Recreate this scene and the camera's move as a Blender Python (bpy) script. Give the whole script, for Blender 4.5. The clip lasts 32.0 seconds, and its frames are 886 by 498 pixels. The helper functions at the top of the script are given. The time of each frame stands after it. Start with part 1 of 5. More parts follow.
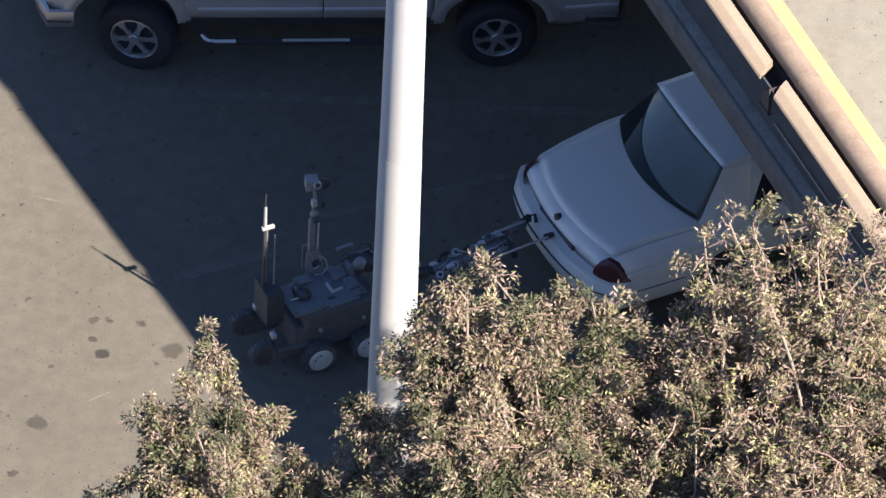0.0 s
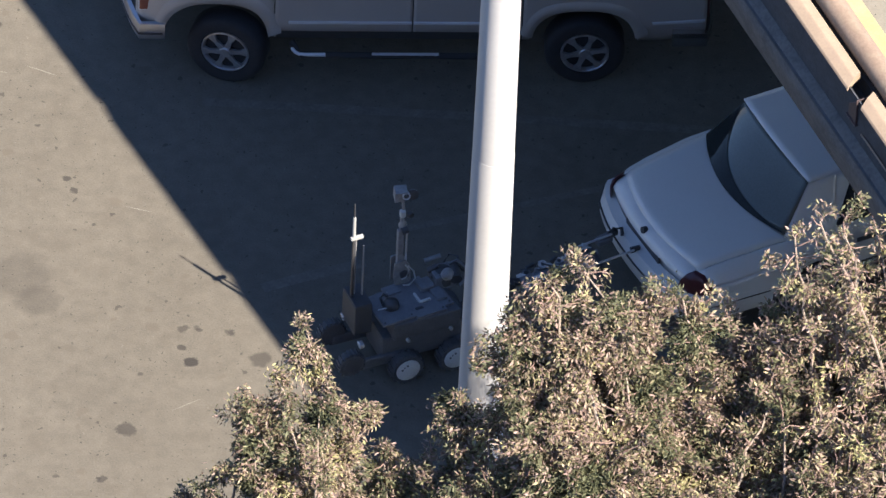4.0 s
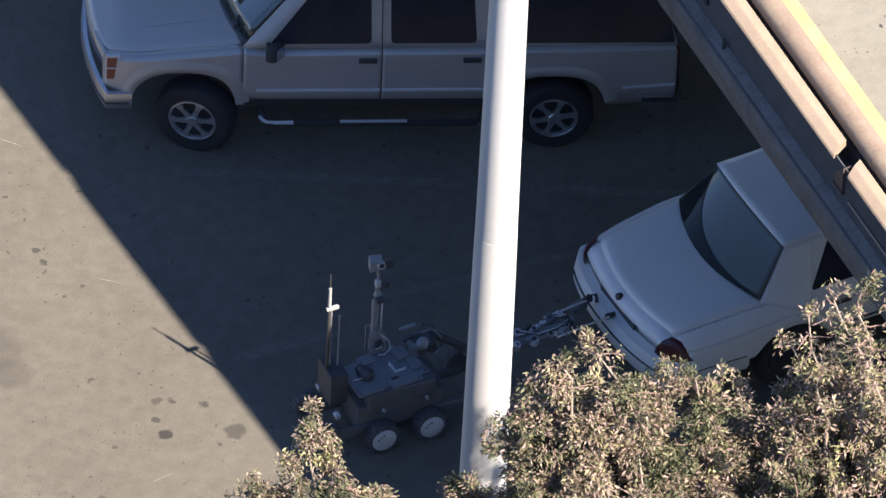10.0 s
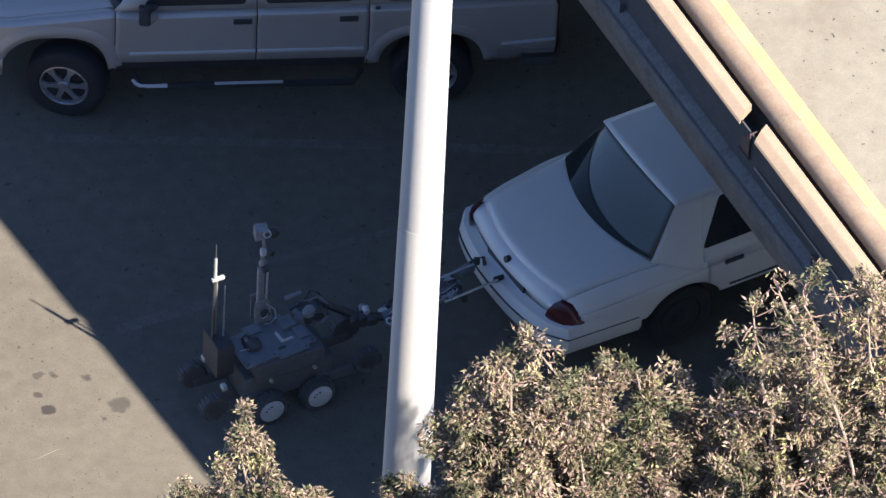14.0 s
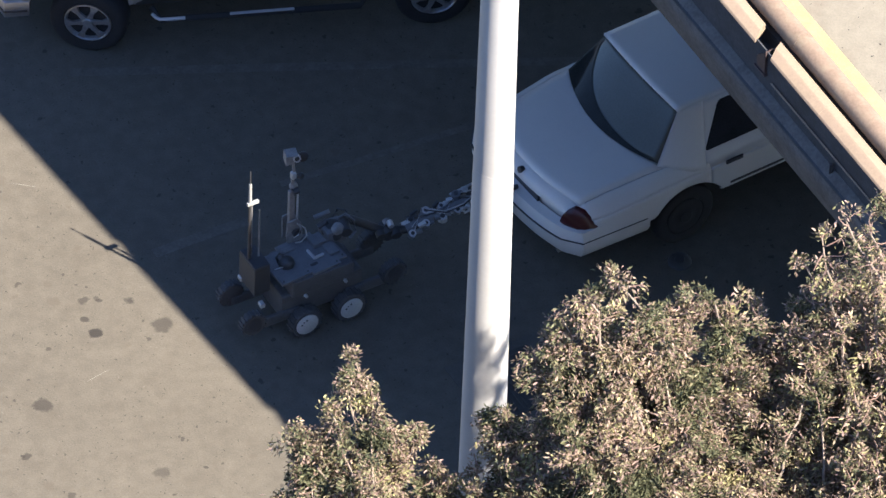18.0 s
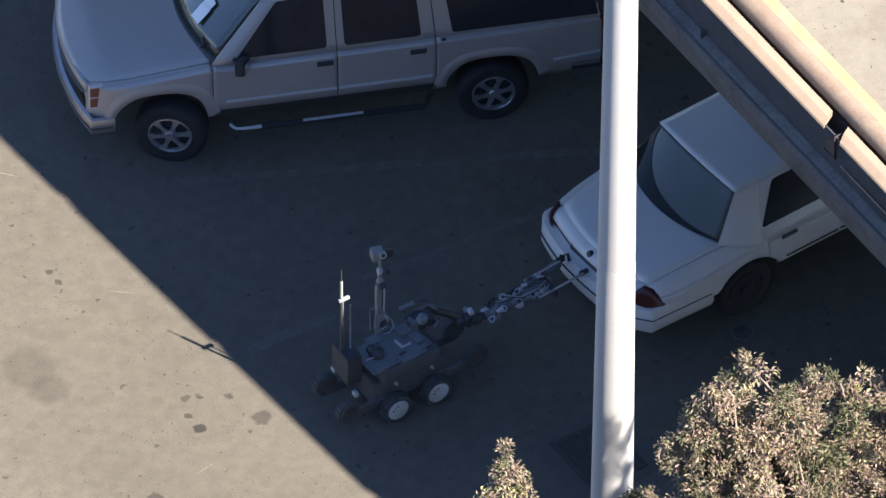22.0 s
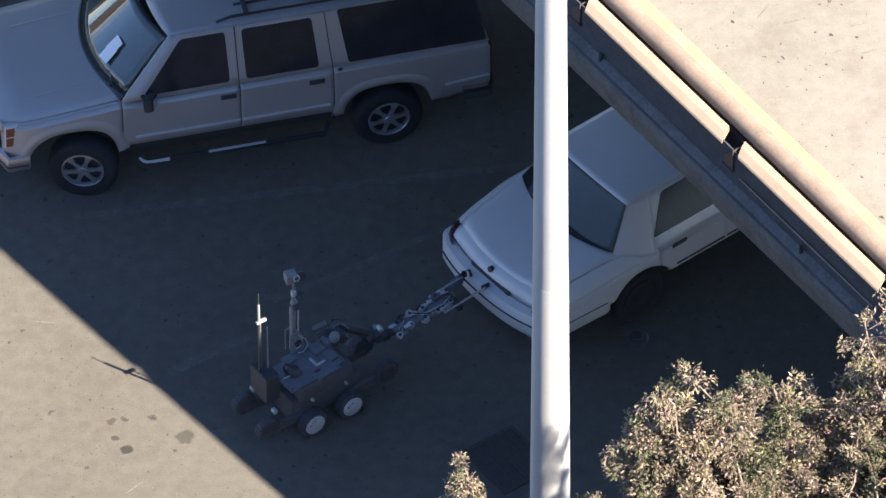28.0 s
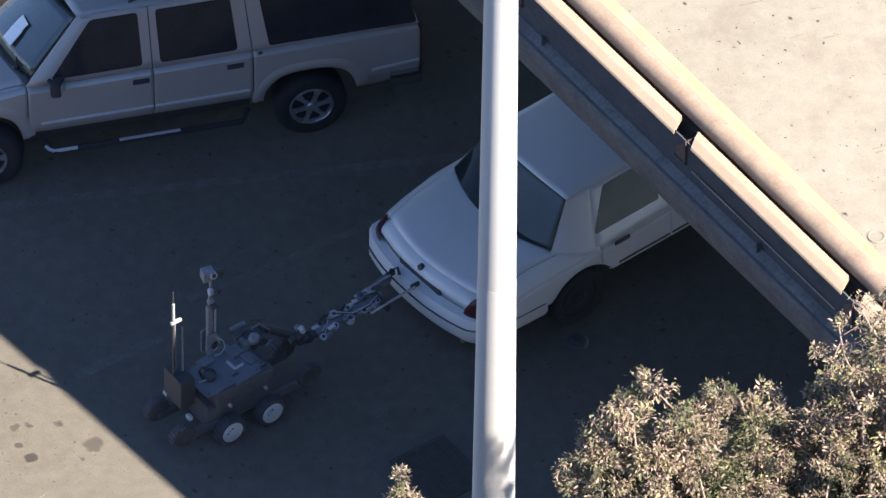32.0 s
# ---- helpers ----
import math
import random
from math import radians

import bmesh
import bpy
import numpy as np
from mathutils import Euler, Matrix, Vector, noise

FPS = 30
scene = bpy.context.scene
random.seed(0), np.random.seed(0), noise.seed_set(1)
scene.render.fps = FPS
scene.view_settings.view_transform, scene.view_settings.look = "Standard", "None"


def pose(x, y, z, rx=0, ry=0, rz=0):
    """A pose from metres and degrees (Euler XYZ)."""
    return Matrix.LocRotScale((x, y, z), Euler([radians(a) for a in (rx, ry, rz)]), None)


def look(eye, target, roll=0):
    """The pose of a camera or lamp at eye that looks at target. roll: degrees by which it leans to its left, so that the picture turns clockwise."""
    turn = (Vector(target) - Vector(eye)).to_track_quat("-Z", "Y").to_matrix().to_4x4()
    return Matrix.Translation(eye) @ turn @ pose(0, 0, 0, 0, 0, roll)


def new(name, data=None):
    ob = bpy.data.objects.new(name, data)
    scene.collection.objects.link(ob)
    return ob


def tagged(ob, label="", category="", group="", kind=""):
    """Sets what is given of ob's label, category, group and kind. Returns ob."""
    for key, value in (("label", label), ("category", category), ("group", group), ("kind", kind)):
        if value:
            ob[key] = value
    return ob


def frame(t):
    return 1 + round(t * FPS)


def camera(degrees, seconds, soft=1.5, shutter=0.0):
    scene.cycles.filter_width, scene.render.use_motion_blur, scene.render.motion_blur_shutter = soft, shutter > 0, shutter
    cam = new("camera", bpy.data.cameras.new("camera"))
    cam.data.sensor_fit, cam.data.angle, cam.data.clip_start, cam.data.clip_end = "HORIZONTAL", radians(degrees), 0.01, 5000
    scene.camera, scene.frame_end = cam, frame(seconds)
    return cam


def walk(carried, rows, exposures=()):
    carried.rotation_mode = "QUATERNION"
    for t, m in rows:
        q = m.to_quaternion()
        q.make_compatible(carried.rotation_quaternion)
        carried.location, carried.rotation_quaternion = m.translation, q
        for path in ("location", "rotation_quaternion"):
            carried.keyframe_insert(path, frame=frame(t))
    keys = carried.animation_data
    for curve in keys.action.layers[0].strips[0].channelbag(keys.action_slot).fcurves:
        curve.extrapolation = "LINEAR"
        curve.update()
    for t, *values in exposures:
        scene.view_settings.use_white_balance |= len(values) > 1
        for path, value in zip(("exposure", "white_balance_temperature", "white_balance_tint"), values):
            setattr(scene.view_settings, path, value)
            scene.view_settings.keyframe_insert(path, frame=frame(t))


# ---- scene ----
cam = camera(4.0, 32.0, soft=1.5)
# seconds, then place and turn
PATH = [
    (0.0, (-3.161, -86.499, 78.474, 47.00997, -1.81172, -2.33643)),
    (0.5, (-3.199, -86.729, 78.566, 47.11374, -1.30727, -2.65507)),
    (1.0, (-3.225, -86.878, 78.568, 47.17521, -1.03420, -2.75347)),
    (1.5, (-3.243, -86.951, 78.492, 47.19627, -0.99291, -2.81788)),
    (2.0, (-3.274, -87.200, 78.584, 47.15121, -1.41657, -2.48179)),
    (2.5, (-3.303, -87.331, 78.575, 47.15459, -1.89788, -2.05034)),
    (4.5, (-3.552, -87.654, 78.621, 47.49923, -1.96763, -1.81178)),
    (5.0, (-3.649, -87.643, 78.629, 47.63103, -1.75031, -1.96689)),
    (5.5, (-3.776, -87.871, 78.885, 47.80864, -1.28228, -2.30972)),
    (6.0, (-3.884, -87.660, 78.752, 47.97364, -1.04240, -2.57298)),
    (6.5, (-4.010, -87.567, 78.746, 48.02650, -1.43234, -2.62006)),
    (7.0, (-4.143, -87.443, 78.721, 47.78364, -1.80778, -2.56067)),
    (7.5, (-4.285, -87.339, 78.720, 47.75980, -1.83060, -2.60431)),
    (8.0, (-4.436, -87.273, 78.756, 47.73107, -1.89382, -2.60876)),
    (8.5, (-4.583, -87.116, 78.704, 47.47495, -2.03463, -2.67013)),
    (9.0, (-4.734, -87.009, 78.699, 47.42907, -1.83937, -2.90346)),
    (9.5, (-4.884, -86.832, 78.633, 47.48073, -1.89501, -2.89243)),
    (10.0, (-5.048, -86.695, 78.616, 47.41305, -2.13405, -2.93474)),
    (10.5, (-5.222, -86.522, 78.582, 47.32807, -2.23123, -3.11279)),
    (11.0, (-4.812, -79.581, 72.189, 47.32742, -2.48675, -3.09277)),
    (11.5, (-4.978, -79.085, 71.883, 47.32439, -2.46232, -3.19384)),
    (12.0, (-5.273, -79.707, 72.666, 47.38186, -1.67442, -4.16358)),
    (12.5, (-5.627, -80.634, 73.787, 47.37319, -1.54904, -4.85930)),
    (13.0, (-5.909, -80.550, 73.995, 47.06828, -2.25609, -4.78571)),
    (13.5, (-6.355, -81.830, 75.543, 46.91197, -2.50049, -4.59943)),
    (14.0, (-6.930, -84.021, 78.001, 46.65213, -2.34746, -4.88115)),
    (14.5, (-7.812, -88.576, 82.773, 46.51892, -1.95032, -5.59607)),
    (16.5, (-9.338, -87.661, 83.231, 46.14661, -1.67748, -6.87416)),
    (17.0, (-9.776, -87.505, 83.359, 46.07081, -1.48506, -7.33174)),
    (17.5, (-10.241, -87.404, 83.530, 45.86688, -1.40231, -7.51578)),
    (18.0, (-10.703, -87.223, 83.610, 45.54806, -1.41511, -7.86580)),
    (18.5, (-11.181, -87.158, 83.793, 45.62360, -1.40549, -7.95442)),
    (19.0, (-11.788, -87.941, 84.809, 45.75342, -1.19671, -8.36849)),
    (19.5, (-12.254, -87.944, 85.035, 45.80620, -1.10000, -8.86066)),
    (20.0, (-13.285, -91.382, 88.693, 45.65348, -1.00439, -9.32715)),
    (21.0, (-14.173, -91.491, 89.176, 45.72631, -0.51337, -9.81806)),
    (21.5, (-14.597, -91.493, 89.337, 45.64285, -0.56119, -10.12119)),
    (22.0, (-14.983, -91.374, 89.361, 45.61855, -0.21539, -10.81564)),
    (22.5, (-15.363, -91.337, 89.457, 45.61353, 0.30237, -11.90231)),
    (23.0, (-16.377, -94.592, 92.881, 45.41446, 0.36604, -12.52110)),
    (23.5, (-16.810, -95.044, 93.461, 45.30116, 0.46930, -12.90672)),
    (24.0, (-17.112, -95.042, 93.577, 45.28302, 0.60458, -13.18522)),
    (24.5, (-17.352, -94.963, 93.605, 45.27222, 0.55786, -13.25752)),
    (25.0, (-17.567, -94.972, 93.709, 45.23421, 0.15424, -12.97793)),
    (25.5, (-17.743, -94.967, 93.787, 45.24931, 0.01109, -12.85226)),
    (27.5, (-18.277, -95.058, 94.136, 45.41734, 0.08114, -13.21395)),
    (28.0, (-18.364, -94.909, 94.038, 45.51872, 0.24985, -13.45859)),
    (28.5, (-18.523, -95.095, 94.280, 45.59891, 0.50048, -13.85141)),
    (29.0, (-18.582, -94.899, 94.121, 45.64596, 0.34259, -13.93576)),
    (29.5, (-18.631, -94.711, 93.963, 45.63784, -0.11588, -13.78533)),
    (30.0, (-18.696, -94.628, 93.908, 45.53148, -0.99748, -13.22813)),
    (30.5, (-18.813, -94.793, 94.107, 45.48664, -1.14925, -13.18100)),
    (31.0, (-18.922, -94.930, 94.275, 45.47466, -1.00561, -13.16274)),
    (31.5, (-18.847, -94.246, 93.602, 45.47404, -0.69071, -13.38016)),
    (32.0, (-17.703, -88.885, 88.133, 45.50356, -0.44603, -13.71208)),
]
EXPOSURES = [(0, 2.0, 5500, 17), (4, 2.03, 5500, 17), (9, 2.05, 5500, 17), (14, 2.12, 5500, 17), (23.8, 2.19, 5500, 17), (24, 1.98, 5500, 17), (24.1, 1.98, 5500, 17), (24.2, 2.2, 5500, 17), (28, 2.3, 5500, 17), (32, 2.3, 5500, 17)]
walk(cam, [(t, pose(*p)) for t, p in PATH], EXPOSURES)

# ---- light ----
SUN = Vector((0.764, -0.73, 1.0)).normalized()          # towards the sun
world = bpy.data.worlds.new("sky")
scene.world = world
world.use_nodes = True
wn = world.node_tree.nodes
sky = wn.new("ShaderNodeTexSky")
sky.sky_type, sky.sun_disc = "NISHITA", False
sky.sun_elevation = math.asin(SUN.z)
sky.sun_rotation = math.atan2(SUN.x, SUN.y)
sky.air_density, sky.dust_density, sky.ozone_density, sky.altitude = 1.0, 0.1, 0.7, 1200
bg = wn["Background"]
bg.inputs["Strength"].default_value = 0.064
world.node_tree.links.new(sky.outputs[0], bg.inputs[0])
sun_data = bpy.data.lights.new("sun", "SUN")
sun_data.energy, sun_data.angle, sun_data.color = 5.0, radians(0.55), (1.0, 0.845, 0.590)
sun = new("sun", sun_data)
sun.matrix_world = look(SUN * 60, (0, 0, 0))


# ---- materials ----
def mat(name, color, rough=0.6, metal=0.0, var=0.12, scale=6.0, fine=60.0, bump=0.1, coat=0.0, spec=0.5, ior=1.5, dirt=None, dirt_amount=0.0, dirt_scale=None):
    """A principled surface with variation at two scales, relief and optional dirt."""
    m = bpy.data.materials.new(name)
    m.use_nodes = True
    nt = m.node_tree
    N, L = nt.nodes, nt.links
    b = N["Principled BSDF"]
    b.inputs["Roughness"].default_value, b.inputs["Metallic"].default_value = rough, metal
    b.inputs["Coat Weight"].default_value, b.inputs["Coat Roughness"].default_value = coat, 0.06
    b.inputs["Specular IOR Level"].default_value, b.inputs["IOR"].default_value = spec, ior
    tc = N.new("ShaderNodeTexCoord")
    n1, n2 = N.new("ShaderNodeTexNoise"), N.new("ShaderNodeTexNoise")
    n1.inputs["Scale"].default_value, n1.inputs["Detail"].default_value = scale, 5
    n2.inputs["Scale"].default_value, n2.inputs["Detail"].default_value = fine, 3
    L.new(tc.outputs["Object"], n1.inputs["Vector"]), L.new(tc.outputs["Object"], n2.inputs["Vector"])
    add = N.new("ShaderNodeMath")
    add.operation = "ADD"
    L.new(n1.outputs["Fac"], add.inputs[0]), L.new(n2.outputs["Fac"], add.inputs[1])
    mr = N.new("ShaderNodeMapRange")
    mr.inputs["From Min"].default_value, mr.inputs["From Max"].default_value = 0.6, 1.4
    mr.inputs["To Min"].default_value, mr.inputs["To Max"].default_value = 1 - var, 1 + var
    L.new(add.outputs[0], mr.inputs["Value"])
    mul = N.new("ShaderNodeVectorMath")
    mul.operation = "SCALE"
    mul.inputs[0].default_value = color[:3]
    L.new(mr.outputs[0], mul.inputs["Scale"])
    out = mul.outputs[0]
    if dirt:
        n3 = N.new("ShaderNodeTexNoise")
        n3.inputs["Scale"].default_value, n3.inputs["Detail"].default_value, n3.inputs["Roughness"].default_value = dirt_scale or scale * 0.45, 8, 0.7
        L.new(tc.outputs["Object"], n3.inputs["Vector"])
        r = N.new("ShaderNodeMapRange")
        r.inputs["From Min"].default_value, r.inputs["From Max"].default_value = 0.5, 0.72
        r.inputs["To Max"].default_value = dirt_amount
        L.new(n3.outputs["Fac"], r.inputs["Value"])
        mx = N.new("ShaderNodeMix")
        mx.data_type = "RGBA"
        L.new(r.outputs[0], mx.inputs["Factor"]), L.new(out, mx.inputs["A"])
        mx.inputs["B"].default_value = (*dirt, 1)
        out = mx.outputs["Result"]
    L.new(out, b.inputs["Base Color"])
    if bump:
        bp = N.new("ShaderNodeBump")
        bp.inputs["Strength"].default_value, bp.inputs["Distance"].default_value = bump, 0.01
        L.new(n2.outputs["Fac"], bp.inputs["Height"]), L.new(bp.outputs[0], b.inputs["Normal"])
    return m


def paved(name, base, stain, spot, layers, stains=(), bump=0.25, coarse=0.5, dirt_scale=3.0, var=0.22, depth=0.62):
    """Weathered concrete or asphalt: broad patches, aggregate, layers of scattered spots (scale, size, share, own colour) and single stains (x, y, radius, depth)."""
    m = mat(name, base, 0.92, 0, var, 7.0, 55.0, bump, dirt=stain, dirt_amount=0.75, dirt_scale=dirt_scale)
    N, L = m.node_tree.nodes, m.node_tree.links
    b = N["Principled BSDF"]
    out = b.inputs["Base Color"].links[0].from_socket
    tc = N["Texture Coordinate"]
    warp = N.new("ShaderNodeTexNoise")
    warp.inputs["Scale"].default_value, warp.inputs["Detail"].default_value = 11.0, 4
    L.new(tc.outputs["Object"], warp.inputs["Vector"])
    off = N.new("ShaderNodeVectorMath")
    off.operation = "MULTIPLY_ADD"
    off.inputs[1].default_value = (0.12, 0.12, 0.0)
    L.new(warp.outputs["Color"], off.inputs[0]), L.new(tc.outputs["Object"], off.inputs[2])

    def blend(factor, colour):
        nonlocal out
        mx = N.new("ShaderNodeMix")
        mx.data_type = "RGBA"
        L.new(factor, mx.inputs["Factor"]), L.new(out, mx.inputs["A"])
        mx.inputs["B"].default_value = (*colour, 1)
        out = mx.outputs["Result"]

    for scale, size, share, *tone in layers:
        v = N.new("ShaderNodeTexVoronoi")
        v.voronoi_dimensions = "2D"
        v.inputs["Scale"].default_value = scale
        L.new(off.outputs[0], v.inputs["Vector"])
        sep = N.new("ShaderNodeSeparateColor")
        L.new(v.outputs["Color"], sep.inputs[0])
        mr = N.new("ShaderNodeMapRange")               # only some cells hold a spot, of differing size
        mr.inputs["From Min"].default_value, mr.inputs["From Max"].default_value = 1 - share, 1.0
        mr.inputs["To Min"].default_value, mr.inputs["To Max"].default_value = -0.05, size
        L.new(sep.outputs[0], mr.inputs["Value"])
        less = N.new("ShaderNodeMath")
        less.operation = "SUBTRACT"
        L.new(mr.outputs[0], less.inputs[0]), L.new(v.outputs["Distance"], less.inputs[1])
        soft = N.new("ShaderNodeMapRange")
        soft.inputs["From Max"].default_value, soft.inputs["To Max"].default_value = size * 0.3, depth
        L.new(less.outputs[0], soft.inputs["Value"])
        blend(soft.outputs[0], tone[0] if tone else spot)
    for x, y, r, strength in stains:
        d = N.new("ShaderNodeVectorMath")
        d.operation = "DISTANCE"
        d.inputs[1].default_value = (x + 0.06, y + 0.06, 0)
        L.new(off.outputs[0], d.inputs[0])
        mr = N.new("ShaderNodeMapRange")
        mr.inputs["From Min"].default_value, mr.inputs["From Max"].default_value = r * 1.05, r * 0.7
        mr.inputs["To Max"].default_value = strength
        L.new(d.outputs["Value"], mr.inputs["Value"])
        blend(mr.outputs[0], spot)
    big = N.new("ShaderNodeTexNoise")                  # broad mottling
    big.inputs["Scale"].default_value, big.inputs["Detail"].default_value = coarse, 7
    L.new(tc.outputs["Object"], big.inputs["Vector"])
    br = N.new("ShaderNodeMapRange")
    br.inputs["From Min"].default_value, br.inputs["From Max"].default_value = 0.3, 0.7
    br.inputs["To Min"].default_value, br.inputs["To Max"].default_value = 0.92, 1.08
    L.new(big.outputs["Fac"], br.inputs["Value"])
    sc = N.new("ShaderNodeVectorMath")
    sc.operation = "SCALE"
    L.new(out, sc.inputs[0]), L.new(br.outputs[0], sc.inputs["Scale"])
    L.new(sc.outputs[0], b.inputs["Base Color"])
    return m


OIL = [(-1.20, -5.35, 0.05, 0.7), (0.02, -5.68, 0.085, 0.5), (0.44, -5.68, 0.025, 0.7), (-0.84, -5.89, 0.04, 0.6), (-1.02, -3.08, 0.03, 0.6), (-0.31, -3.35, 0.035, 0.5), (0.00, -3.42, 0.03, 0.6),
       (-0.37, -3.81, 0.07, 0.95), (-0.45, -3.61, 0.05, 0.78), (-0.29, -3.38, 0.04, 0.65), (-0.01, -3.42, 0.05, 0.52), (0.26, -3.76, 0.11, 0.65), (-0.97, -4.70, 0.10, 0.72), (-2.52, -3.45, 0.06, 0.95),
       (-1.9, -2.64, 0.32, 0.29), (-1.75, -3.0, 0.22, 0.33), (-1.47, -1.35, 0.04, 0.78), (-1.41, -1.5, 0.04, 0.78), (-2.28, 1.67, 0.05, 0.65), (-2.1, 0.78, 0.05, 0.78), (-0.43, -3.36, 0.06, 0.65)]
M_GROUND = paved("worn_pavement", (0.090, 0.080, 0.0625), (0.073, 0.063, 0.048), (0.021, 0.018, 0.015), [(2.6, 0.10, 0.16), (6.0, 0.15, 0.20), (13.0, 0.17, 0.26), (24.0, 0.2, 0.18), (17.0, 0.16, 0.12, (0.125, 0.113, 0.092)), (3.1, 0.22, 0.3, (0.078, 0.066, 0.050))], OIL)
M_DECK = paved("deck_concrete", (0.156, 0.141, 0.110), (0.118, 0.096, 0.073), (0.020, 0.018, 0.016), [(2.5, 0.06, 0.75), (4.6, 0.08, 0.25), (11.0, 0.14, 0.08), (19.0, 0.18, 0.12)], [], coarse=0.35, dirt_scale=1.7, var=0.16, depth=0.9)
# dark bluish concrete: the edge beam's shade is put into its colour
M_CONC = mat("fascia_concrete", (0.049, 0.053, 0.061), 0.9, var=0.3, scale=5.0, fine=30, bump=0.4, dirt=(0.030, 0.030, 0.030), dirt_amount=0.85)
# paler concrete: sky light on the ledge is put into its colour
M_LEDGE = mat("lightened_ledge_concrete", (0.105, 0.101, 0.097), 0.9, var=0.35, scale=6.0, fine=30, bump=0.3, dirt=(0.04, 0.04, 0.041), dirt_amount=0.8)
M_YELLOW = mat("yellow_kerb_paint", (0.270, 0.245, 0.104), 0.75, var=0.2, scale=5, dirt=(0.22, 0.20, 0.14), dirt_amount=0.8)
M_PIPE = mat("rusty_pipe_paint", (0.190, 0.138, 0.098), 0.6, var=0.26, scale=4, fine=40, dirt=(0.235, 0.19, 0.13), dirt_amount=0.9, dirt_scale=6.0)
M_RAIL = mat("tan_rail_paint", (0.250, 0.190, 0.132), 0.65, var=0.15, scale=4, fine=40, dirt=(0.22, 0.158, 0.122), dirt_amount=0.6)
M_PLUM = mat("plum_brown_steel_paint", (0.060, 0.042, 0.042), 0.6, var=0.3, scale=9, fine=40, dirt=(0.14, 0.08, 0.06), dirt_amount=0.5)
M_STEEL = mat("weathered_steel", (0.25, 0.24, 0.23), 0.5, 0.7, var=0.2, scale=9)
M_POLE = mat("white_pole_paint", (0.36, 0.354, 0.345), 0.45, var=0.05, scale=2, fine=25, bump=0.03, dirt=(0.34, 0.33, 0.315), dirt_amount=0.4)
M_WHITE = mat("white_car_paint", (0.565, 0.545, 0.515), 0.42, var=0.04, scale=2, bump=0.0, coat=0.35, dirt=(0.49, 0.47, 0.44), dirt_amount=0.4)
M_SILVER = mat("pewter_car_paint", (0.335, 0.312, 0.29), 0.42, 0.15, var=0.05, scale=2, fine=200, bump=0.0, coat=0.4)
# dark glass tone is lifted, with haze put into the colour
M_GLASS = mat("tinted_glass", (0.026, 0.027, 0.031), 0.06, var=0.3, scale=4, bump=0.0, spec=0.12)
M_SCREEN = mat("windscreen_glass", (0.05, 0.056, 0.047), 0.02, var=0.3, scale=3, bump=0.0, spec=1.0)
M_REARGLASS = mat("greenish_glass", (0.075, 0.083, 0.074), 0.05, var=0.15, scale=2, bump=0.0, spec=0.4)
# darker glass: the dark area seen in the rear pane is put into colour
M_PANEDARK = mat("dark_pane_glass", (0.016, 0.019, 0.019), 0.06, var=0.4, scale=5, bump=0.0, spec=0.12)
M_RUBBER = mat("black_rubber", (0.018, 0.018, 0.020), 0.9, var=0.2, scale=20, bump=0.2)
# tyre, black plastic and underbody tones are lifted, haze put into the colour
M_TYRE = mat("dusty_hazed_tyre_rubber", (0.058, 0.058, 0.060), 0.95, var=0.25, scale=14, bump=0.2)
M_BLACK = mat("black_plastic", (0.040, 0.040, 0.043), 0.5, var=0.15, scale=15)
M_DARKIN = mat("dark_underbody", (0.026, 0.026, 0.027), 0.9, var=0.1)
M_CHROME = mat("chrome", (0.62, 0.63, 0.65), 0.16, 1.0, var=0.05, bump=0.0)
M_BUMPER = mat("dull_chrome", (0.42, 0.43, 0.46), 0.32, 0.85, var=0.08, bump=0.0)
M_ALLOY = mat("alloy_rim", (0.36, 0.36, 0.37), 0.32, 0.7, var=0.3, scale=12, bump=0.0)
M_REDLENS = mat("red_lens", (0.052, 0.007, 0.010), 0.3, var=0.2, scale=20, bump=0.0, coat=0.15)
M_AMBER = mat("amber_lens", (0.21, 0.072, 0.042), 0.2, var=0.1, scale=20, bump=0.0, coat=1.0)
M_CLEARLENS = mat("clear_lens", (0.42, 0.42, 0.41), 0.12, 0.3, var=0.1, scale=20, bump=0.0, coat=1.0)
M_TRIM = mat("bright_trim", (0.50, 0.50, 0.51), 0.35, 0.2, var=0.06, scale=9, bump=0.0)
M_BOX = mat("dull_box_paint", (0.042, 0.043, 0.045), 0.6, var=0.15, scale=12)
M_PAPER = mat("white_paper", (0.78, 0.78, 0.76), 0.9, var=0.05)
M_RGREY = mat("robot_grey_paint", (0.125, 0.128, 0.138), 0.55, var=0.18, scale=12, dirt=(0.07, 0.07, 0.07), dirt_amount=0.6)
# chassis tone is raised to hold haze as well as dust
M_CHASSIS = mat("dusty_hazed_chassis_paint", (0.072, 0.073, 0.078), 0.6, var=0.25, scale=10, dirt=(0.09, 0.086, 0.08), dirt_amount=0.6)
M_MAST = mat("worn_mast_paint", (0.20, 0.195, 0.195), 0.6, var=0.25, scale=16, dirt=(0.11, 0.105, 0.10), dirt_amount=0.6)
M_ALU = mat("bare_aluminium", (0.50, 0.51, 0.52), 0.38, 0.8, var=0.15, scale=18)
M_HUB = mat("white_hub", (0.40, 0.40, 0.395), 0.5, var=0.1, scale=15, dirt=(0.3, 0.29, 0.27), dirt_amount=0.5)
M_IRON = mat("cast_iron", (0.052, 0.047, 0.041), 0.8, 0.1, var=0.3, scale=14)
M_TWIG = mat("reddish_twig_bark", (0.185, 0.122, 0.098), 0.85, var=0.3, scale=9, fine=50, bump=0.3)
